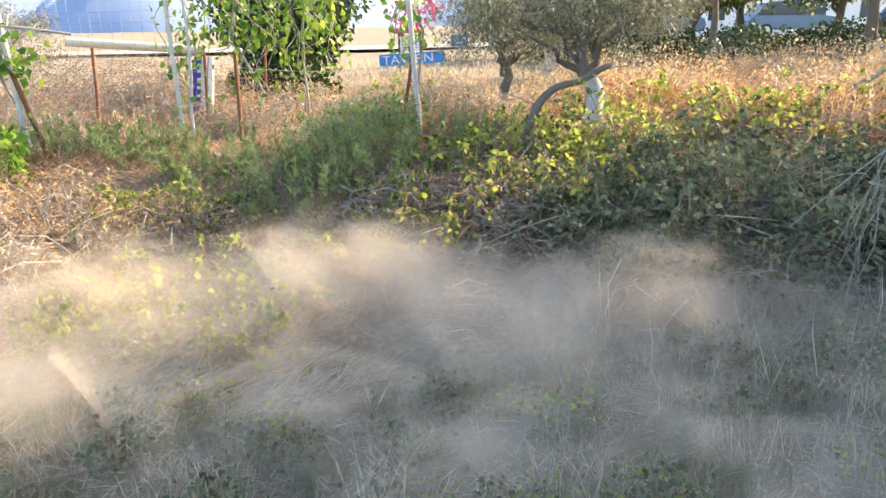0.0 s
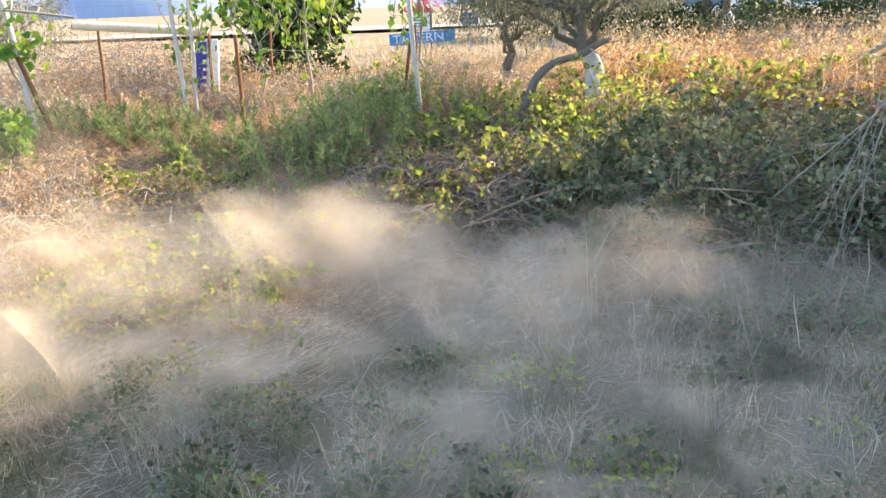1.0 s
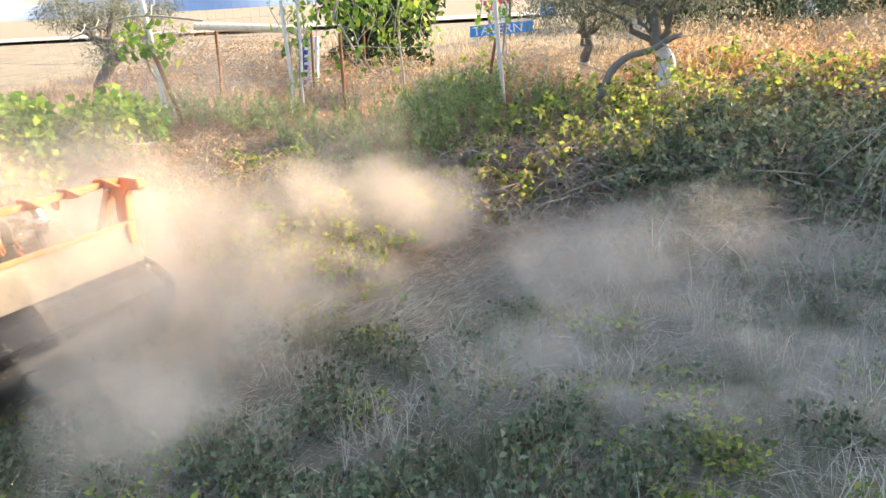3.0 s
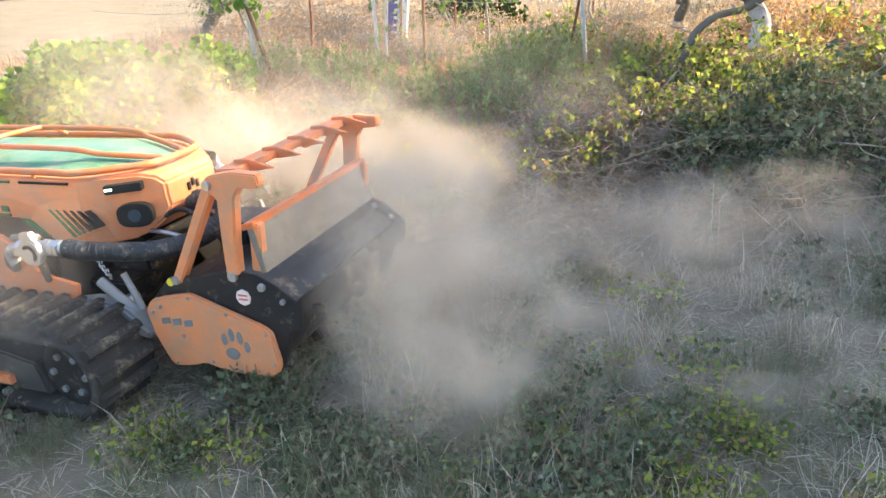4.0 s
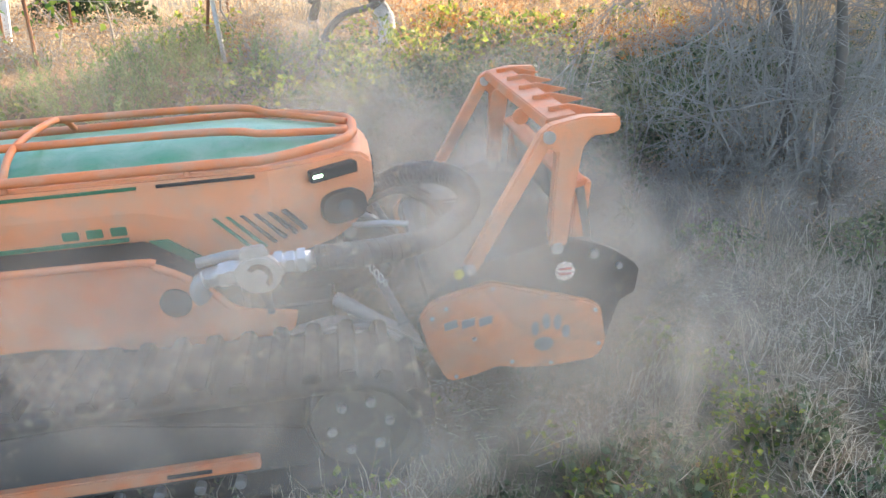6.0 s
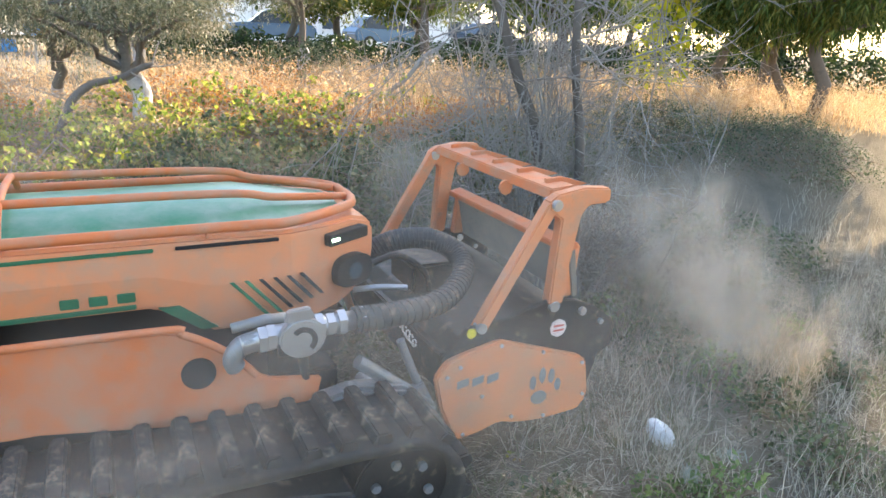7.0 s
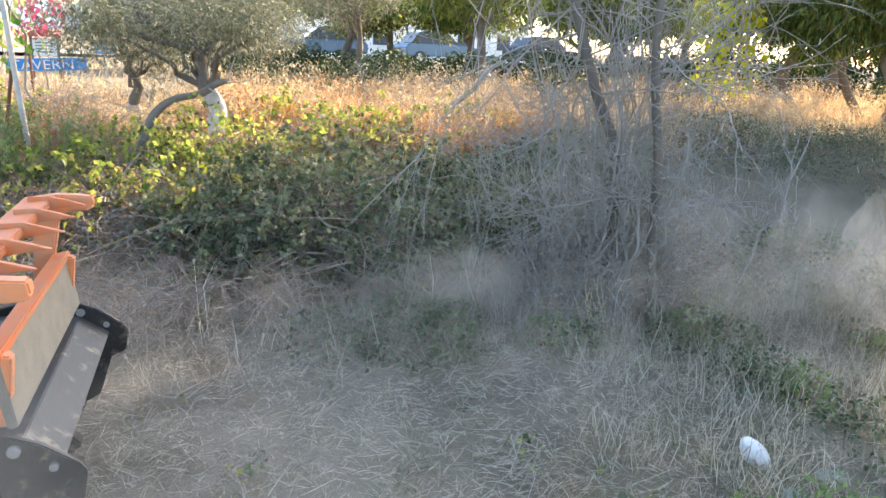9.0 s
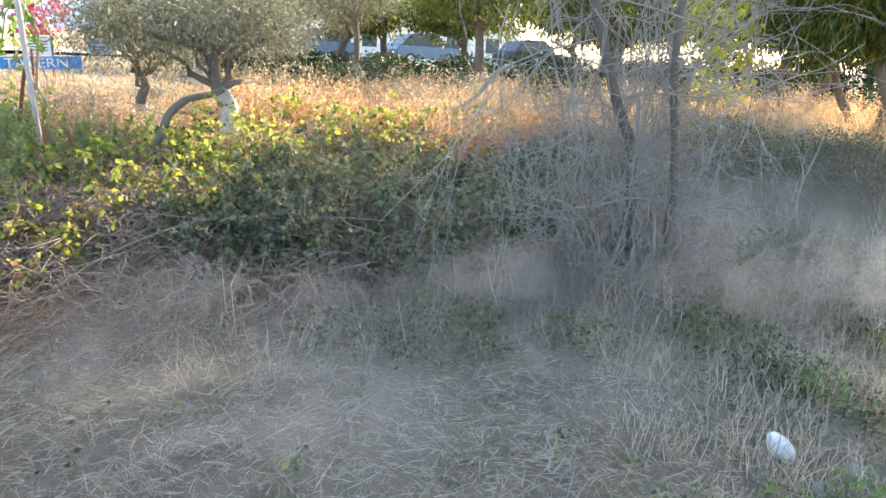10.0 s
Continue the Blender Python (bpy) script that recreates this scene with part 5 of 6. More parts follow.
for x, y, r, h, n in ((4.2, 19, 1.3, 0.75, 2400), (6.4, 19, 1.3, 0.7, 2400), (8.6, 18.6, 1.4, 0.7, 2400), (11.0, 18, 1.4, 0.75, 2400), (13.6, 17, 1.5, 0.9, 2400), (2.6, 19.5, 1.0, 0.7, 1500), (16.5, 15, 1.7, 1.1, 2400), (10.6, 14.0, 1.3, 0.9, 2200), (12.8, 12.4, 1.3, 1.0, 2200), (8.4, 15.0, 1.2, 0.8, 1800), (14.2, 10.4, 1.4, 1.1, 2200), (-2.4, 11.9, 0.8, 0.7, 1400), (15.5, 13.0, 1.6, 1.6, 3200), (17.5, 11.0, 1.8, 1.8, 3200), (13.4, 14.6, 1.4, 1.3, 2600)):
    shrub("hedge_bush", x, y, r, 0.7, h, n, 0.11, L_DARK, M_BARK, "dark green hedge bush by the road", "bush", 14, 0.6, 0.9, 0.3, "hedge along the road")

for x, y, r, h, n, mat_, lab in ((2.5, 12.6, 0.8, 0.55, 1500, L_OLIVE, "grey-green bush at the back of the grass"), (4.0, 12.9, 0.9, 0.7, 1700, L_BRAMBLE, "leafy bush at the back of the grass"), (5.5, 12.2, 0.8, 0.55, 1500, L_OLIVE, "grey-green bush at the back of the grass"), (6.9, 11.4, 0.8, 0.6, 1500, L_BRAMBLE, "leafy bush at the back of the grass"), (3.2, 11.4, 0.5, 0.4, 900, L_BRAMBLE, "leafy bush at the back of the grass"), (8.9, 10.4, 0.7, 0.6, 1500, L_TREE, "leafy bush under the trees")):
    shrub("leafy_bush", x, y, r, 0.5, h, n, 0.08, mat_, M_BARK, lab, "bush", 14, 0.45, 0.9, 0.3, "bushes behind the grass")


def bare_tree():
    """The leafless thicket: two dark leaning trunks and a mass of grey twigs."""
    base = new("bare_tree")
    off = np.array([3.6, 5.0, float(ground_z(3.6, 5.0))])
    base.location = off
    t1 = smooth_path([(3.66, 4.80, 0.0), (3.60, 4.78, 0.5), (3.54, 4.74, 1.0), (3.44, 4.74, 1.5), (3.42, 4.74, 2.0), (3.5, 4.8, 2.9)], 20)
    t2 = smooth_path([(3.50, 5.0, 0.0), (3.44, 4.98, 0.5), (3.38, 4.95, 1.0), (3.22, 4.97, 1.35), (3.06, 4.95, 1.7), (2.92, 5.0, 2.2), (2.95, 5.1, 2.9)], 20)
    piece("trunk", mesh_of("trunk", *tube(t1 - off, np.linspace(0.036, 0.018, len(t1)), 9), M_BARK, True), base)
    piece("trunk", mesh_of("trunk", *tube(t2 - off, np.linspace(0.040, 0.024, len(t2)), 9), M_BARK, True), base)
    twigs = []

    def grow(p, d, ln, r, depth):
        n = 5
        q = [p]
        for _ in range(n):
            d = unit(d + rng.normal(0, 0.16, 3) + np.array([0, 0, -0.03]))
            q.append(q[-1] + d * ln / n)
        q = np.array(q)
        twigs.append(tube(q - off, np.linspace(r, r * 0.55, n + 1), 4))
        if depth:
            for _ in range(rng.integers(2, 4)):
                k = rng.integers(2, n + 1)
                grow(q[k], unit(d + rng.normal(0, 0.6, 3)), ln * rng.uniform(0.5, 0.8), r * 0.6, depth - 1)
    for src in (t1, t2):
        for _ in range(20):
            k = rng.integers(5, len(src))
            grow(src[k], unit(rng.normal(0, 1, 3) * [1, 0.7, 0.5] + [0, 0, 0.4]), rng.uniform(0.4, 0.9), 0.0065, 3)
    for _ in range(28):
        x, y = rng.uniform(2.4, 4.1), rng.uniform(4.7, 5.6)
        grow(np.array([x, y, float(ground_z(x, y))]), unit(np.array([rng.normal(0, 0.3), rng.normal(0, 0.25), 1])), rng.uniform(0.5, 1.1), 0.0045, 2)
    for _ in range(34):
        x, y = rng.normal(3.5, 0.28), rng.uniform(4.75, 5.5)
        foot = np.array([x, y, float(ground_z(x, y)) - 0.03])
        w = wander(foot, foot + [rng.normal(-0.1, 0.3), rng.normal(0, 0.15), rng.uniform(1.0, 2.3)], 8, 0.03)
        twigs.append(tube(w - off, np.linspace(rng.uniform(0.006, 0.013), 0.003, 8), 5))
        for _ in range(4):
            grow(w[rng.integers(3, 8)], unit(np.array([rng.normal(0, 0.7), rng.normal(0, 0.4), 0.5])), rng.uniform(0.3, 0.7), 0.0045, 2)
    for _ in range(46):
        x = rng.uniform(2.2, 4.1)
        grow(np.array([x, rng.uniform(4.6, 5.2), rng.uniform(1.2, 2.0)]), unit(np.array([rng.normal(0, 0.4), rng.normal(0, 0.2), -1])), rng.uniform(0.5, 0.9), 0.004, 2)
    tagged(piece("twig_tangle", mesh_of("twig_tangle", *joined(twigs), M_TWIG, True), base), kind="stuff")
    tagged(base, "leafless grey thicket with two dark leaning trunks", "tree")


bare_tree()


def crooked_branch(name, pts, r0, r1, label, material=None):
    w = smooth_path(pts, 24)
    off = np.array(pts[0], float)
    off[2] = float(ground_z(off[0], off[1]))
    base = new(name)
    base.location = off
    piece("limb", mesh_of("limb", *tube(w - off, np.linspace(r0, r1, len(w)), 8), material or M_BARK, True), base)
    k = [tube(wander(w[i], w[i] + rng.normal(0, 0.14, 3) + [0, 0, 0.05], 4, 0.1) - off, np.linspace(0.008, 0.003, 4), 4) for i in range(6, len(w), 3)]
    tagged(piece("twig_tangle", mesh_of("twig_tangle", *joined(k), M_TWIG, True), base), kind="stuff")
    tagged(base, label, "branch")


crooked_branch("fallen_branch", [(0.62, 7.05, 0.55), (0.74, 7.1, 0.88), (0.80, 7.15, 1.00), (0.93, 7.2, 1.10), (1.12, 7.28, 1.14), (1.28, 7.35, 1.22), (1.36, 7.4, 1.24)], 0.035, 0.022, "crooked dark branch leaning out of the dry brush")
crooked_branch("fallen_branch", [(3.35, 7.9, 0.6), (3.49, 8.0, 0.94), (3.75, 8.0, 1.15), (3.95, 8.0, 1.38), (4.09, 8.0, 1.46)], 0.028, 0.018, "broken grey branch leaning in the bank's grass", M_TWIG)
crooked_branch("bleached_stem", [(0.1, 9.2, 0.6), (-3.0, 7.7, 1.55), (-3.6, 7.5, 1.62)][1:] + [(-4.3, 7.5, 1.45)], 0.012, 0.006, "bleached dead stem beside the leaning pole", M_TWIG)


# ---- fence, garden things, road ----
def post(name, a, b, r, material, label, category="post", group=""):
    a, b = np.array(a, float), np.array(b, float)
    a[2] = float(ground_z(a[0], a[1])) - 0.1
    base = new(name)
    base.location = a
    piece("shaft", mesh_of("shaft", *tube(wander(a, b, 6, 0.004) - a, r, 10), material, True), base)
    part("cap", rod(b - a - Vector((0, 0, 0.004)), b - a + Vector((0, 0, 0.006)), r * 1.02), material, base)
    return tagged(base, label, category, group)


POSTS = [((-1.69, 7.75, 0), (-1.668, 7.75, 1.36)), ((-3.65, 9.1, 0), (-3.58, 9.1, 1.42)), ((-2.55, 9.3, 0), (-2.5, 9.3, 1.35)), ((-2.25, 10.5, 0), (-2.2, 10.5, 1.5)), ((-0.55, 11.5, 0), (-0.55, 11.5, 1.3))]
for a, b in POSTS:
    post("fence_post", a, b, 0.016, M_RUST, "thin rusty iron fence post", "post", "fence posts")
post("pale_pole", (-0.145, 7.87, 0), (-0.26, 7.87, 2.3), 0.022, M_POLE, "pale leaning metal pole", "pole")
post("pale_pole", (-3.46, 7.6, 0), (-3.55, 7.6, 2.2), 0.024, M_POLE, "pale leaning metal pole", "pole")
post("pale_pole", (-2.37, 8.2, 0), (-2.40, 8.2, 2.2), 0.020, M_POLE, "thin bleached vine pole", "pole")
post("pale_pole", (-2.30, 8.25, 0), (-2.22, 8.25, 2.3), 0.016, M_POLE, "thin bleached vine pole", "pole")
post("dark_stake", (-3.30, 7.62, 0), (-3.5, 7.6, 1.25), 0.022, M_RUST, "dark stake propped on the leaning pole", "stake")
post("dark_stake", (-0.36, 8.0, 0), (-0.22, 7.9, 1.25), 0.014, M_RUST, "dark stake propped on the pale pole", "stake")


def beam():
    a, b = Vector((-3.776, 9.0, 1.474)), Vector((-2.50, 9.3, 1.36))
    base = new("timber_beam")
    base.location = a
    part("log", rod((0, 0, 0), b - a, 0.045, 14), M_TIMBER, base)
    part("end_grain", rod(Vector((0, 0, 0)) - (b - a).normalized() * 0.006, (b - a).normalized() * 0.002, 0.043, 14), M_BARK, base)
    tagged(base, "bleached round timber beam laid on iron posts", "beam")


beam()


def column():
    z0 = float(ground_z(-2.85, 9.8))
    base = new("painted_board")
    base.location = (-2.85, 9.8, z0)
    part("board", prism([(0.0, -0.05), (0.17, -0.05), (0.26, 0.72), (0.05, 0.72)], -0.02, 0.02, 0.004), M_WHITE, base)
    part("blue_panel", prism([(-0.05, 0.05), (0.04, 0.05), (0.13, 0.70), (0.0, 0.70)], -0.05, -0.024, 0.004), M_NAVY, base, "navy blue painted strip")
    for k in range(6):
        part("pale_bar", prism([(0.012 + 0.013 * k, 0.12 + 0.09 * k), (0.052 + 0.013 * k, 0.12 + 0.09 * k), (0.060 + 0.013 * k, 0.15 + 0.09 * k), (0.02 + 0.013 * k, 0.15 + 0.09 * k)], -0.055, -0.048), M_WHITE, base)
    tagged(base, "leaning white board with a navy blue strip", "board")


column()


def fence_wires():
    base = new("wire_fence")
    base.location = (-1.69, 7.75, float(ground_z(-1.69, 7.75)))
    off = np.array(base.location)
    run = [(-5.5, 7.7), (-3.48, 7.62), (-1.69, 7.75), (-0.15, 7.87), (1.4, 7.95)]
    for z in (0.18, 0.42, 0.68):
        pts = []
        for (x0, y0), (x1, y1) in zip(run, run[1:]):
            for s in np.linspace(0, 1, 8, endpoint=False):
                x, y = x0 + (x1 - x0) * s, y0 + (y1 - y0) * s
                pts.append((x, y, 0.58 + z - 0.05 * math.sin(math.pi * s)))
        piece("strand", mesh_of("strand", *tube(np.array(pts) - off, 0.0022, 4), M_WIRE, True), base)
    grid = [tube(np.array([(x, 8.6 - 0.1 * x * 0, 0.7), (x, 8.6, 1.9)]) - off, 0.0015, 4) for x in np.arange(-5.6, -2.4, 0.10)]
    grid += [tube(np.array([(-5.6, 8.6, z), (-4.0, 8.6, z - 0.02), (-2.4, 8.6, z)]) - off, 0.0015, 4) for z in np.arange(0.75, 1.9, 0.10)]
    piece("mesh_panel", mesh_of("mesh_panel", *joined(grid), M_WIRE), base, "sagging wire netting")
    tagged(base, "sagging wire fence between the posts", "fence")


fence_wires()


def text_bm(body, size):
    cu = bpy.data.curves.new("word", "FONT")
    cu.body, cu.size, cu.extrude, cu.align_x = body, size, 0.004, "LEFT"
    ob = bpy.data.objects.new("word", cu)
    scene.collection.objects.link(ob)
    me = ob.to_mesh()
    bm = bmesh.new()
    bm.from_mesh(me)
    ob.to_mesh_clear()
    bpy.data.objects.remove(ob)
    return bm


def signs():
    z0 = float(ground_z(-1.0, 17.4))
    base = new("tavern_sign")
    base.location = (-1.72, 17.4, z0)
    base.rotation_euler = (0, radians(-3), 0)
    h = 0.74 - z0
    part("panel", block(0, -0.02, h, 1.40, 0.02, h + 0.235, 0.004), M_BLUE, base, "blue painted sign panel")
    bm = text_bm("TAVERN", 0.26)
    xs = [v.co.x for v in bm.verts]
    k = 1.08 / (max(xs) - min(xs))
    bmesh.ops.transform(bm, matrix=Matrix.Translation((0.07, -0.028, h + 0.028)) @ Matrix.Rotation(math.pi / 2, 4, "X") @ Matrix.Diagonal((k, 1, 1, 1)), verts=bm.verts)
    part("lettering", bm, M_WHITE, base, "white painted word")
    for x in (0.15, 1.2):
        part("leg", block(x, -0.015, -0.1, x + 0.04, 0.015, h, 0.003), M_POLE, base)
    tagged(base, "blue tavern sign with white capital letters", "sign")
    b2 = new("small_sign")
    z1 = float(ground_z(0, 17.6))
    b2.location = (-0.20, 17.6, z1)
    part("panel", block(0, -0.02, 1.12 - z1, 0.36, 0.02, 1.36 - z1, 0.004), M_BLUE, b2, "blue painted panel")
    for k in range(2):
        part("pale_bar", block(0.05, -0.026, 1.18 + 0.08 * k - z1, 0.30, -0.018, 1.21 + 0.08 * k - z1, 0), M_WHITE, b2)
    part("leg", block(0.16, -0.015, -0.1, 0.20, 0.015, 1.12 - z1, 0.003), M_POLE, b2)
    tagged(b2, "small blue sign with white lines beside the tavern sign", "sign")
    b3 = new("notice_board")
    b3.location = (-1.35, 18.3, z0)
    part("panel", block(-0.02, -0.03, 0.45, 0.42, 0.03, 0.80, 0.004), M_WHITE, b3, "pale printed panel")
    part("roof", prism([(-0.12, 0.86), (0.20, 1.04), (0.52, 0.86), (0.52, 0.83), (-0.12, 0.83)], -0.12, 0.12, 0.004), M_REDROOF, b3, "small red tiled roof")
    for x in (-0.06, 0.42):
        part("leg", block(x, -0.03, -0.1, x + 0.05, 0.03, 0.86, 0.004), M_BARK, b3)
    for k in range(4):
        part("pale_bar", block(0.04, -0.036, 0.52 + 0.06 * k, 0.36, -0.028, 0.54 + 0.06 * k, 0), M_GREEN_D, b3)
    tagged(b3, "wooden notice board under a small red roof", "notice board")


signs()


def car(x, y, rz, body, label):
    base = new("parked_car")
    z = float(ground_z(x, y)) + 0.12
    base.matrix_basis = pose(x, y, z, 0, 0, rz)
    low = [(-2.0, 0.25), (2.0, 0.25), (2.08, 0.5), (2.0, 0.72), (1.1, 0.84), (-1.9, 0.86), (-2.08, 0.6)]
    part("body", prism(low, -0.82, 0.82, 0.05), body, base)
    part("cabin", prism([(-1.75, 0.84), (1.0, 0.82), (0.35, 1.36), (0.05, 1.42), (-1.25, 1.40)], -0.70, 0.70, 0.05), M_GLASS, base, "dark glazed cabin")
    part("roof", prism([(-1.30, 1.37), (0.32, 1.37), (0.05, 1.45), (-1.1, 1.44)], -0.68, 0.68, 0.02), body, base)
    for wx in (-1.3, 1.3):
        for wy in (-0.83, 0.65):
            w = part("wheel", disc(wx, 0.2, 0.32, wy, wy + 0.18, 22, 0.02), M_RUBBER, base)
            part("rim", disc(wx, 0.2, 0.19, wy - 0.006, wy + 0.03, 14, 0.004), M_STEEL, w)
    tagged(base, label, "car")


car(14.3, 36.0, 6, M_CARBODY, "blue-grey car parked behind the hedge")
car(8.6, 36.4, 176, M_CARBODY, "pale blue car parked behind the hedge")
car(19.6, 34.5, 10, M_CARDARK, "dark car parked behind the trees")


def building():
    base = new("white_building")
    base.location = (17, 48, float(ground_z(17, 48)))
    part("wall", block(-7, 0, -0.3, 9, 6, 2.5, 0.02), M_WHITE, base, "whitewashed long wall")
    part("roof", block(-7.3, -0.3, 2.5, 9.3, 6.3, 2.68, 0.02), M_POLE, base)
    for x in (-5.5, -2.5, 0.5, 3.5, 6.5):
        w = part("window", block(x, -0.03, 0.9, x + 1.0, 0.05, 1.9, 0.01), M_GLASS, base)
        part("sill", block(x - 0.08, -0.09, 0.84, x + 1.08, 0.02, 0.90, 0.01), M_WHITE, w)
    tagged(base, "long low white building beyond the road", "building")


building()
tagged(piece("road", mesh_of("road", [(-40, 33.5, float(ground_z(0, 33)) + 0.08), (90, 33.5, float(ground_z(0, 33)) + 0.08), (90, 40, float(ground_z(0, 36)) + 0.08), (-40, 40, float(ground_z(0, 36)) + 0.08)], [[0, 1, 2, 3]], surf_mat("pale_road", [(0.30, 0.29, 0.27), (0.38, 0.37, 0.35)], 2, 0.9))), "pale dusty road behind the hedge", "road", kind="structure")


def small_things():
    bm = bmesh.new()
    bmesh.ops.create_icosphere(bm, subdivisions=4, radius=1)
    for v in bm.verts:
        k = 1 + 0.06 * noise.noise(v.co * 2.2) + 0.02 * noise.noise(v.co * 7)
        v.co = Vector((v.co.x * 0.048 * k * (1 - 0.12 * v.co.z), v.co.y * 0.05 * k, v.co.z * 0.09 * k))
    base = part("stone", bm, M_STONE, None, "", True)
    base.matrix_basis = pose(3.03, 3.26, float(ground_z(3.03, 3.26)) + 0.035, 0, -40, -24)
    tagged(base, "smooth white egg-shaped stone lying in the grass", "stone")
    # orange broken stalks by the thicket
    p = np.stack([rng.normal(3.12, 0.04, 40), rng.normal(4.65, 0.03, 40), np.zeros(40)], 1)[:16]
    p[:, 2] = ground_z(p[:, 0], p[:, 1])
    stuff("broken_stalks", standing(p, 0.22, 0.42, 0.005, 0.3), L_GOLD, "tuft of broken orange stalks by the thicket", "grass")
    # pale thistle and chips
    q = np.repeat(np.array([[0.42, 2.9, 0.0], [2.9, 2.95, 0.0], [3.15, 3.0, 0.0]]), 90, 0) + rng.normal(0, 0.02, (270, 3))
    q[:, 2] = ground_z(q[:, 0], q[:, 1]) + 0.05
    d = rng.normal(0, 1, (270, 3))
    d[:, 2] = np.abs(d[:, 2])
    stuff("thistles", blades(q, q + unit(d) * rng.uniform(0.02, 0.06, (270, 1)), 0.004), surf_mat("pale_thistle", [(0.30, 0.33, 0.28), (0.42, 0.44, 0.38)], 20, 0.8), "pale dried thistles in the grass", "thistle")
    for k in range(10):
        x, y = rng.uniform(-1.5, 4.2), rng.uniform(2.4, 3.6)
        bm = prism([(-0.03, 0), (-0.005, 0.004), (0.03, 0.0), (0.026, 0.012), (0, 0.016), (-0.028, 0.010)], -0.012, 0.012, 0.002)
        ob = part("wood_chip", bm, M_CHIP, None)
        ob.matrix_basis = pose(x, y, float(ground_z(x, y)) + 0.015, 0, 0, rng.uniform(0, 180))
        tagged(ob, "pale splinter of chopped wood on the straw", "wood chip", "wood chips")


small_things()



# ---- weeds in the machine's way, which it knocks flat as it passes ----
CUT = []


def doomed_weeds():
    kinds = []
    for mat_, tall, n in ((L_BRAMBLE, 0.17, 190), (L_GRASS, 0.17, 150), (L_AUTUMN, 0.15, 120), (L_STRAW, 0.26, 90)):
        r = 0.17 * np.sqrt(rng.random(n))
        a = rng.uniform(0, 2 * np.pi, n)
        foot = np.stack([r * np.cos(a), r * np.sin(a), 0 * r], 1)
        if mat_ in (L_GRASS, L_STRAW):
            d = np.stack([rng.normal(0, 0.35, n), rng.normal(0, 0.35, n), np.ones(n)], 1)
            v, f = blades(foot, foot + unit(d) * rng.uniform(0.4, 1, (n, 1)) * tall, 0.0032, 0.2)
        else:
            foot[:, 2] = rng.uniform(0.01, 1, n) ** 0.8 * tall
            v, f = leaves(foot, rng.normal(0, 0.8, (n, 3)) + [0, 0, 0.3], rng.uniform(0.02, 0.045, n), 0.65, 0.3, 0.1)
        stems = joined([tube(np.array([[0, 0, -0.03], q * [0.6, 0.6, 0.5] + [0, 0, 0.02], q + [0, 0, 0.02]]), 0.002, 4) for q in foot[:10] + [0, 0, tall * 0.4]])
        kinds.append((mesh_of("weed_leaves", v, f, mat_), mesh_of("weed_stems", *stems, M_CANE)))
    for k in range(210):
        x, y = rng.uniform(-2.4, 2.55), 2.72 + 1.9 * rng.random() ** 1.3
        k2 = int(rng.choice([0, 0, 1, 1, 2, 3, 3]))
        ob = new("flattened_weed")
        tagged(piece("foliage", kinds[k2][0], ob), kind="stuff")
        tagged(piece("stem_tangle", kinds[k2][1], ob), kind="stuff")
        tagged(ob, "small weed that the passing machine knocks flat", "weed", "weeds in the machine's way")
        g = rng.uniform(0.6, 1.05)
        ob.scale = (g, g, g)
        CUT.append((ob, x, y, float(ground_z(x, y)), rng.uniform(0, 360)))


doomed_weeds()


def flatten():
    """Each weed stands until the head reaches it, then lies pressed into the straw."""
    for ob, x, y, z, turn in CUT:
        up = pose(x, y, z, 0, 0, turn)
        hit = next((i * 0.05 for i in range(0, 140) if travel_x(i * 0.05) + 0.05 >= x), None)
        down = Matrix.Translation((x + 0.05, y, z - 0.13)) @ Matrix.Rotation(radians(80), 4, "Y") @ pose(0, 0, 0, 0, 0, turn)
        if hit is None or not 2.9 < y < 4.65:
            walk(ob, [(0, up), (10, up)])
        else:
            t0 = max(hit, 0.1)
            walk(ob, [(0, up), (t0, up), (t0 + 0.2, down), (10, down)])


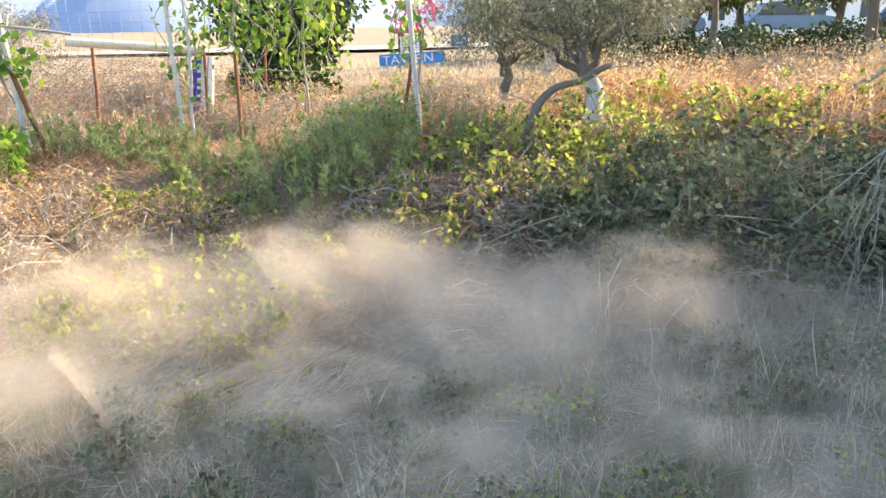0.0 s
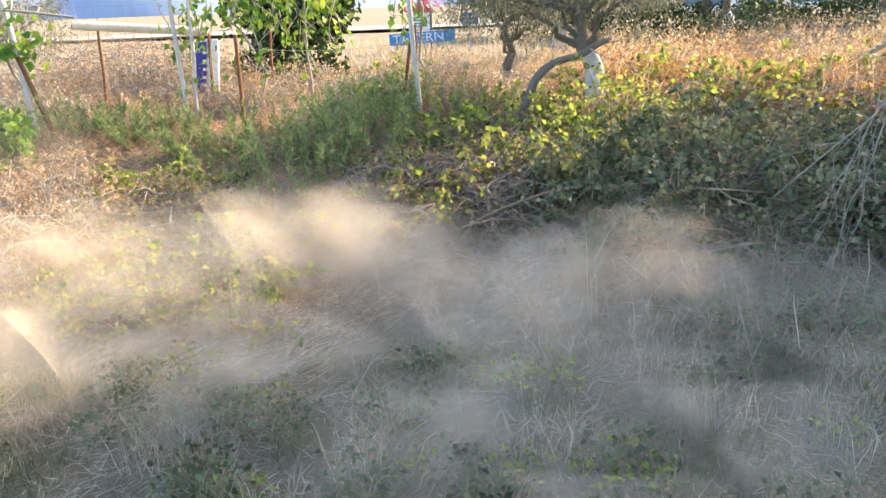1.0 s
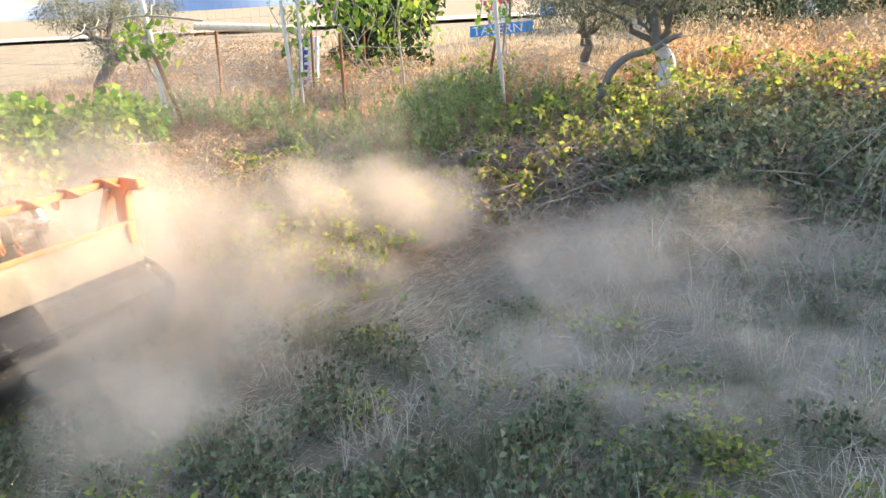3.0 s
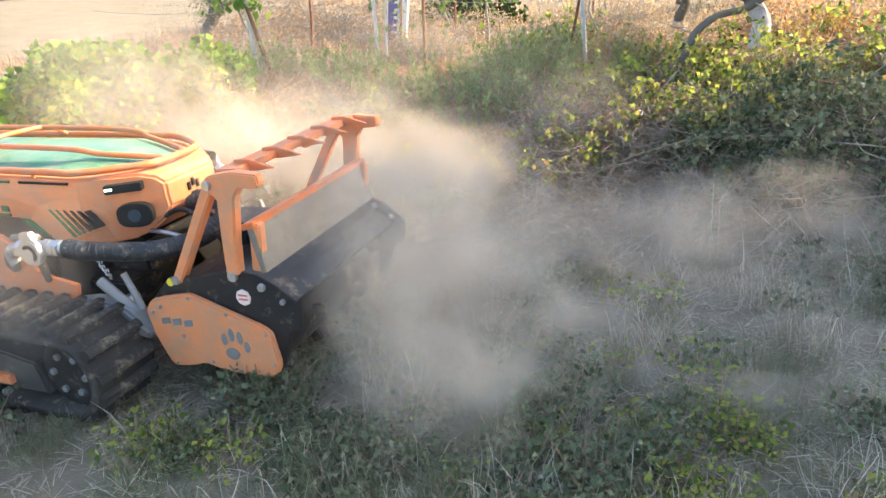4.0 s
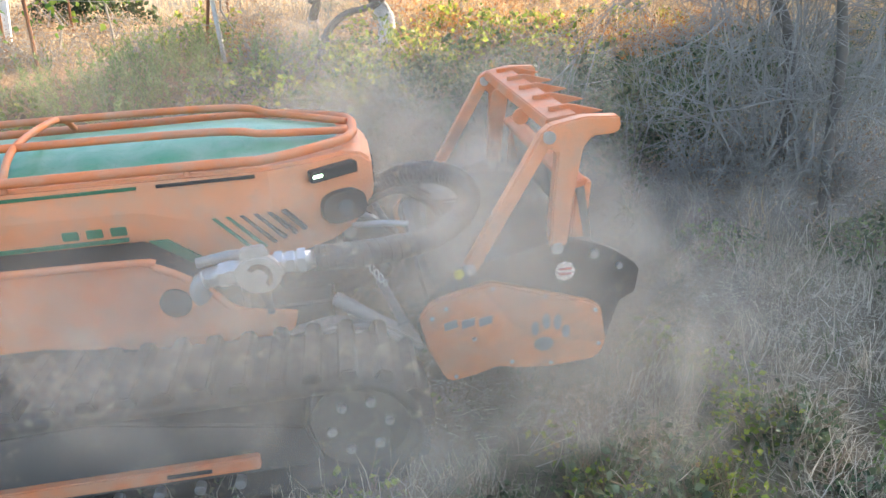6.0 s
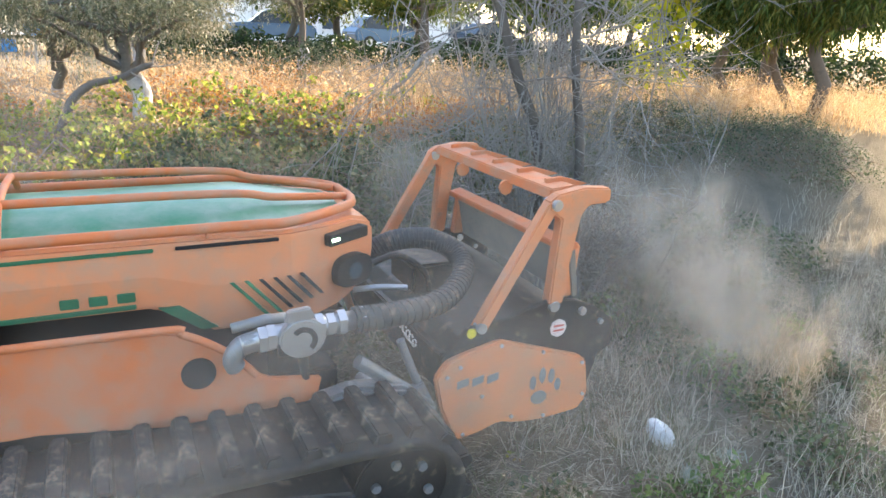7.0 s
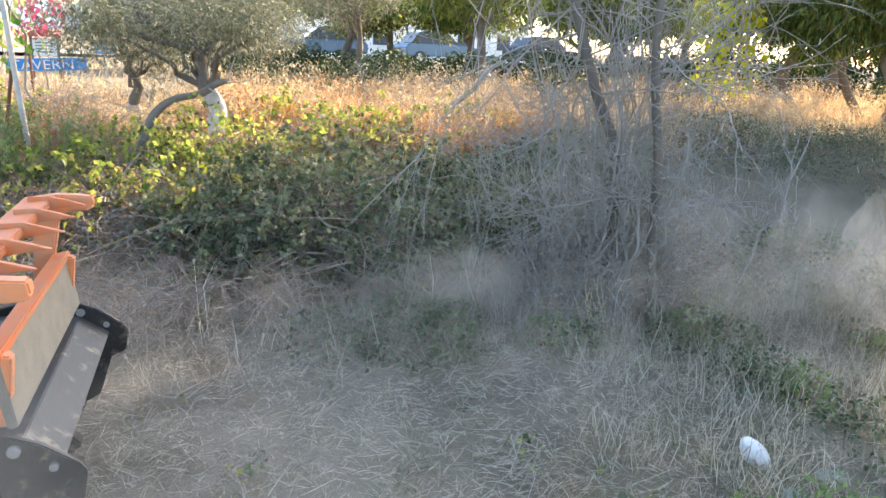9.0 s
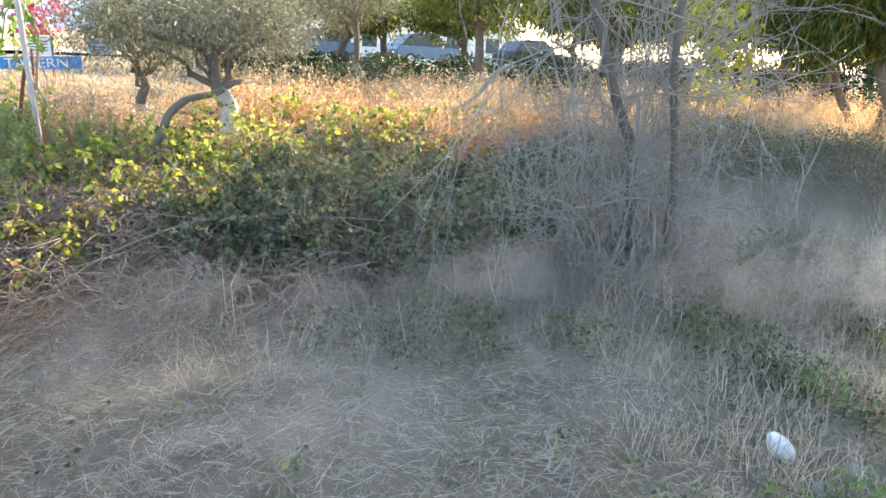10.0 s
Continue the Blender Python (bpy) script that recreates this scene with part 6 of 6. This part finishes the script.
# ---- dust ----
def dust_mat(name, top):
    m = bpy.data.materials.new(name)
    m.use_nodes = True
    nt = m.node_tree
    nt.nodes.remove(nt.nodes["Principled BSDF"])
    out = nt.nodes["Material Output"]
    tc = nt.nodes.new("ShaderNodeTexCoord")
    ln = nt.nodes.new("ShaderNodeVectorMath")
    ln.operation = "LENGTH"
    nt.links.new(tc.outputs["Object"], ln.inputs[0])
    oi = nt.nodes.new("ShaderNodeObjectInfo")
    off = nt.nodes.new("ShaderNodeVectorMath")
    off.operation = "MULTIPLY_ADD"
    nt.links.new(oi.outputs["Random"], off.inputs[0])
    off.inputs[1].default_value = (31, 17, 23)
    nt.links.new(tc.outputs["Object"], off.inputs[2])
    n = nt.nodes.new("ShaderNodeTexNoise")
    n.inputs["Scale"].default_value, n.inputs["Detail"].default_value, n.inputs["Roughness"].default_value = 2.0, 6, 0.6
    nt.links.new(off.outputs[0], n.inputs["Vector"])
    a = nt.nodes.new("ShaderNodeMath")
    a.operation = "MULTIPLY_ADD"
    nt.links.new(n.outputs["Fac"], a.inputs[0])
    a.inputs[1].default_value, a.inputs[2].default_value = 2.0, -0.98
    r = nt.nodes.new("ShaderNodeMath")
    nt.links.new(ln.outputs["Value"], r.inputs[0])
    nt.links.new(a.outputs[0], r.inputs[1])
    mr = nt.nodes.new("ShaderNodeMapRange")
    mr.interpolation_type = "SMOOTHSTEP"
    nt.links.new(r.outputs[0], mr.inputs[0])
    mr.inputs[1].default_value, mr.inputs[2].default_value = 1.0, 0.05
    mr.inputs[3].default_value, mr.inputs[4].default_value = 0.0, 1.0
    e = nt.nodes.new("ShaderNodeMapRange")
    e.interpolation_type = "SMOOTHSTEP"
    nt.links.new(ln.outputs["Value"], e.inputs[0])
    e.inputs[1].default_value, e.inputs[2].default_value, e.inputs[3].default_value, e.inputs[4].default_value = 1.0, 0.45, 0.0, top
    d = nt.nodes.new("ShaderNodeMath")
    d.operation = "MULTIPLY"
    nt.links.new(mr.outputs[0], d.inputs[0])
    nt.links.new(e.outputs[0], d.inputs[1])
    di, tr, mx = nt.nodes.new("ShaderNodeBsdfDiffuse"), nt.nodes.new("ShaderNodeBsdfTranslucent"), nt.nodes.new("ShaderNodeMixShader")
    for s in (di, tr):
        s.inputs[0].default_value = (0.73, 0.65, 0.545, 1)
    nt.links.new(di.outputs[0], mx.inputs[1])
    nt.links.new(tr.outputs[0], mx.inputs[2])
    tp, fin = nt.nodes.new("ShaderNodeBsdfTransparent"), nt.nodes.new("ShaderNodeMixShader")
    nt.links.new(d.outputs[0], fin.inputs[0])
    nt.links.new(tp.outputs[0], fin.inputs[1])
    nt.links.new(mx.outputs[0], fin.inputs[2])
    nt.links.new(fin.outputs[0], out.inputs[0])
    return m


M_DUST = dust_mat("dust", 0.25)
M_MIST = dust_mat("thin_dust", 0.09)
scene.cycles.transparent_max_bounces = 64


def puff_meshes(k, material):
    """Curved veils of dust, one behind the other, through a ball of radius 1."""
    out = []
    for j, o in enumerate((-0.6, -0.2, 0.2, 0.6)):
        g = np.linspace(-1, 1, 13)
        x, z = np.meshgrid(g, g)
        y = o + 0.18 * np.sin(x * 2.1 + j + k) * np.cos(z * 1.9 + k) - 0.15 * (x * x + z * z) * np.sign(o)
        v = np.stack([x, y, z], -1).reshape(-1, 3) @ np.array(Euler((rng.normal(0, 0.3), rng.normal(0, 0.5), rng.normal(0, 0.3))).to_matrix())
        i, h = np.meshgrid(np.arange(12), np.arange(12))
        b = h * 13 + i
        out.append(mesh_of("dust_veil", v, np.stack([b, b + 1, b + 14, b + 13], -1).reshape(-1, 4), material, True))
    return out


PUFFS = [puff_meshes(k, M_DUST) for k in range(4)]
THIN = [puff_meshes(k, M_MIST) for k in range(4)]
CLOUDS = []


def cloud(kind, x, y, z, sx, sy, sz, turn=0.0):
    ob = new("dust_cloud")
    ob.scale = (sx, sy, sz)
    for me in (THIN if kind in ("mist", "back", "rest") else PUFFS)[len(CLOUDS) % 4]:
        piece("dust_veil", me, ob)
    tagged(ob, "drifting cloud of pale brown dust over the field", "dust", "dust clouds")
    CLOUDS.append((ob, kind, x, y, z, turn))


for x, y, z, s in ((-1.9, 4.6, 0.15, 0.75), (-1.3, 5.0, 0.3, 0.8), (-0.6, 5.3, 0.30, 0.75), (-0.9, 4.5, 0.1, 0.8), (-0.1, 5.2, 0.2, 0.7), (-1.5, 4.3, 0.05, 0.7), (-2.3, 4.4, 0.1, 0.8), (-0.3, 4.4, 0.05, 0.7), (-0.7, 5.0, 0.35, 0.6), (-0.2, 5.4, 0.35, 0.6), (-1.2, 4.4, 0.15, 0.7), (-2.0, 5.0, 0.3, 0.7), (-0.5, 4.1, 0.0, 0.6), (0.15, 5.1, 0.3, 0.6)):
    cloud("lit", x, y, z, s, s, s * 0.62, rng.uniform(-20, 20))
for x, y, z, s in ((0.5, 5.0, 0.15, 0.75), (1.1, 4.7, 0.15, 0.75), (0.4, 4.1, 0.0, 0.6), (1.3, 4.0, 0.0, 0.65), (1.9, 4.5, 0.05, 0.65), (0.9, 3.5, 0.0, 0.5), (0.7, 4.7, 0.3, 0.65), (1.2, 5.1, 0.35, 0.6), (0.3, 4.6, 0.2, 0.6), (0.9, 4.1, 0.1, 0.6), (0.1, 3.75, 0.05, 0.6), (0.8, 3.45, 0.05, 0.55), (1.5, 3.6, 0.05, 0.6)):
    cloud("shade", x, y, z, s, s, s * 0.6, rng.uniform(-20, 20))
for x, y, z, s in ((0.55, 3.75, 0.30, 0.62), (0.85, 4.1, 0.35, 0.60), (0.45, 4.3, 0.55, 0.55), (0.75, 3.5, 0.05, 0.5), (0.35, 3.6, 0.75, 0.45), (-0.3, 4.9, 0.6, 0.7), (0.7, 3.55, 0.35, 0.5), (0.55, 3.35, 0.2, 0.45), (0.95, 3.8, 0.15, 0.5), (0.6, 3.7, 0.6, 0.5), (0.75, 3.9, 0.2, 0.55), (0.5, 3.5, 0.45, 0.45), (0.7, 3.4, -0.05, 0.5), (0.9, 3.1, 0.12, 0.5), (1.1, 3.3, 0.05, 0.5)):
    cloud("head", x, y, z, s, s, s, rng.uniform(-20, 20))
for x, y, z, s in ((-0.5, 4.8, 0.6, 0.8), (-0.35, 3.9, 0.75, 0.6)):
    cloud("wake", x, y, z, s, s, s * 0.75, rng.uniform(-20, 20))

for x, y, z, s in ((-0.9, 2.75, 0.3, 0.6), (-0.2, 2.8, 0.4, 0.55), (-0.35, 3.3, 0.65, 0.55), (0.15, 3.4, 0.45, 0.5), (-1.1, 2.8, 0.65, 0.6), (-0.5, 3.0, 0.8, 0.6), (-1.6, 2.9, 0.6, 0.6), (0.0, 4.6, 0.8, 0.8), (-0.9, 4.9, 0.9, 0.8)):
    cloud("veil", x, y, z, s, s, s * 0.9, rng.uniform(-20, 20))
for x, y, z, s in ((2.6, 5.0, 0.2, 0.9), (3.6, 4.8, 0.2, 0.9), (4.3, 4.4, 0.3, 0.8), (1.6, 5.2, 0.1, 0.8), (4.6, 5.4, 0.4, 0.9)):
    cloud("haze", x, y, z, s, s, s * 0.5, rng.uniform(-20, 20))

for x, y, z, sx in ((-1.2, 2.74, 0.75, 0.9), (-0.2, 2.72, 0.65, 0.8), (0.35, 2.78, 0.6, 0.7), (-0.6, 2.76, 0.95, 0.9)):
    cloud("mist", x, y, z, sx, 0.22, 0.6, rng.uniform(-6, 6))
for x, y, z, s in ((-1.2, 5.2, 0.9, 0.9), (-0.2, 5.3, 1.0, 0.9), (0.7, 5.4, 0.8, 0.8), (-0.7, 4.9, 0.7, 0.9), (-1.9, 5.2, 0.9, 0.9)):
    cloud("back", x, y, z, s, s, s * 0.7, rng.uniform(-20, 20))
for x, y, z, s in ((0.3, 4.6, 0.2, 0.9), (1.1, 4.3, 0.15, 0.9), (1.9, 4.7, 0.25, 0.9), (2.7, 4.3, 0.2, 0.9), (3.4, 4.4, 0.3, 0.9), (0.9, 3.6, 0.1, 0.7), (2.1, 3.7, 0.1, 0.8), (4.2, 4.1, 0.35, 0.9)):
    cloud("rest", x, y, z, s, s, s * 0.55, rng.uniform(-20, 20))


def drift():
    """Old dust drifts off and settles; fresh dust rides with the head, then hangs where it turned back."""
    for ob, kind, x, y, z, turn in CLOUDS:
        if kind == "lit":
            rows = [(0, x, y, z), (3, x - 0.55, y + 0.15, z + 0.12), (5, x - 0.9, y + 0.3, z + 0.05), (7, x - 1.4, y + 0.4, z - 0.35), (10, x - 2.0, y + 0.5, z - 0.7)]
        elif kind == "shade":
            rows = [(0, x, y, z), (3, x + 0.1, y + 0.05, z), (5, x + 0.4, y + 0.2, z - 0.15), (7, x + 1.2, y + 0.6, z - 0.30), (10, x + 1.6, y + 0.7, z - 0.42)]
        elif kind == "head":
            rows = [(t, travel_x(t) + x - lag, y, z) for t, lag in ((0, 0), (2, 0), (3.2, 0), (4.3, 0), (5, 0.05), (5.5, 0.2), (6.2, 0.4))]
            rows += [(6.8, 2.8 + x * 1.3, y + 0.2, z + 0.05), (7.4, 3.2 + x * 1.5, y + 0.3, z + 0.05), (8.0, 3.5 + x * 1.6, y + 0.35, z + 0.05), (9.0, 3.9 + x * 1.7, y + 0.35, z - 0.05), (10, 4.1 + x * 1.8, y + 0.4, z - 0.2)]
        elif kind == "veil":
            rows = [(t, travel_x(t) + x - lag, y, z) for t, lag in ((0, 1.3), (2, 1.3), (3.2, 1.3), (4.3, 1.1), (4.8, 0.5), (5.3, 0.0), (6.2, 0.0))]
            rows += [(7.3, travel_x(6.2) + x - 0.3, y - 0.1, z - 0.75), (10, travel_x(6.2) + x - 0.5, y - 0.1, z - 1.2)]
        elif kind == "mist":
            rows = [(t, travel_x(t) + x - lag, y, z) for t, lag in ((0, 1.5), (3.2, 1.5), (4.3, 1.0), (5.0, 0.3), (6.2, 0.0))]
            rows += [(7.3, travel_x(7.3) + x, y, z - 0.1), (8.2, travel_x(8.2) + x + 0.3, y, z - 0.15), (9.0, travel_x(9.0) + x + 0.5, y, z - 0.3), (10, travel_x(10) + x, y, z - 0.5)]
        elif kind == "back":
            rows = [(0, x - 3.5, y, z), (3.2, x - 1.6, y, z), (4.3, x - 0.5, y, z), (6.2, x + 1.0, y, z), (8, x + 0.5, y, z - 0.6), (10, x + 0.2, y, z - 1.2)]
        elif kind == "rest":
            rows = [(0, x - 0.4, y, z), (5, x - 0.1, y, z), (10, x + 0.3, y, z + 0.05)]
        elif kind == "haze":
            rows = [(0, x - 1.2, y, z - 0.1), (5, x - 0.5, y, z - 0.1), (10, x, y, z)]
        else:
            rows = [(t, travel_x(t) + x, y, z) for t in (0, 2, 3.2, 4.3, 5, 5.5, 6.2)]
            rows += [(7.3, travel_x(6.2) + x - 0.4, y - 0.1, z - 0.45), (10, travel_x(6.2) + x - 0.6, y - 0.1, z - 0.8)]
        walk(ob, [(t, pose(a, b, c, 0, 0, turn + 2 * t)) for t, a, b, c in rows])


# ---- what moves ----
TRAVEL = [(0, -6.2, -0.10, -2), (2.0, -3.42, -0.15, -2), (2.9, -2.25, -0.15, -2), (3.2, -1.85, -0.15, -2), (3.7, -1.24, -0.11, -2), (4.3, -0.526, -0.064, -1.6), (4.5, -0.27, -0.02, -2.6), (5.0, 0.352, -0.012, -1.9),
          (5.5, 0.972, 0.003, -1.4), (6.0, 1.542, 0.073, -2.4), (6.2, 1.777, 0.077, -1.8), (6.75, 2.36, 0.08, -1.6), (7.0, 2.43, 0.08, -1.6), (7.3, 2.294, 0.080, -1.0), (7.5, 2.106, 0.035, -0.6), (8.0, 1.447, 0.046, -0.3),
          (8.5, 0.863, 0.013, 0.3), (9.0, 0.285, -0.04, 0.8), (9.3, 0.085, -0.05, 0.4), (9.5, -0.09, -0.06, 0), (10.0, -0.56, -0.06, 0)]


def travel_x(t):
    return float(np.interp(t, [r[0] for r in TRAVEL], [r[1] for r in TRAVEL]))


def motions():
    walk(machine, [(t, pose(x, 3.253, z + 0.5, 0, p, float(np.interp(t, (0, 3.2, 4.2, 8.4, 9.0, 10), (-19, -19, 0, 0, -4.6, -4.6))))) for t, x, z, p in TRAVEL])
    x0 = travel_x(0)
    times = [i * 0.1 for i in range(101)]
    for ob, d, side in LUGS:
        if side == "near":
            walk(ob, [(t, lug_pose(d - (travel_x(t) - x0))) for t in times])
    for w, x, z, r in WHEELS:
        walk(w, [(t, pose(x, 0, z - 0.5, 0, math.degrees((travel_x(t) - x0) / r), 0)) for t in times])
    walk(DRUM, [(t, pose(-0.02, 0, -0.24, 0, -80 * i, 0)) for i, t in enumerate(times)])
    flatten()
    drift()


motions()
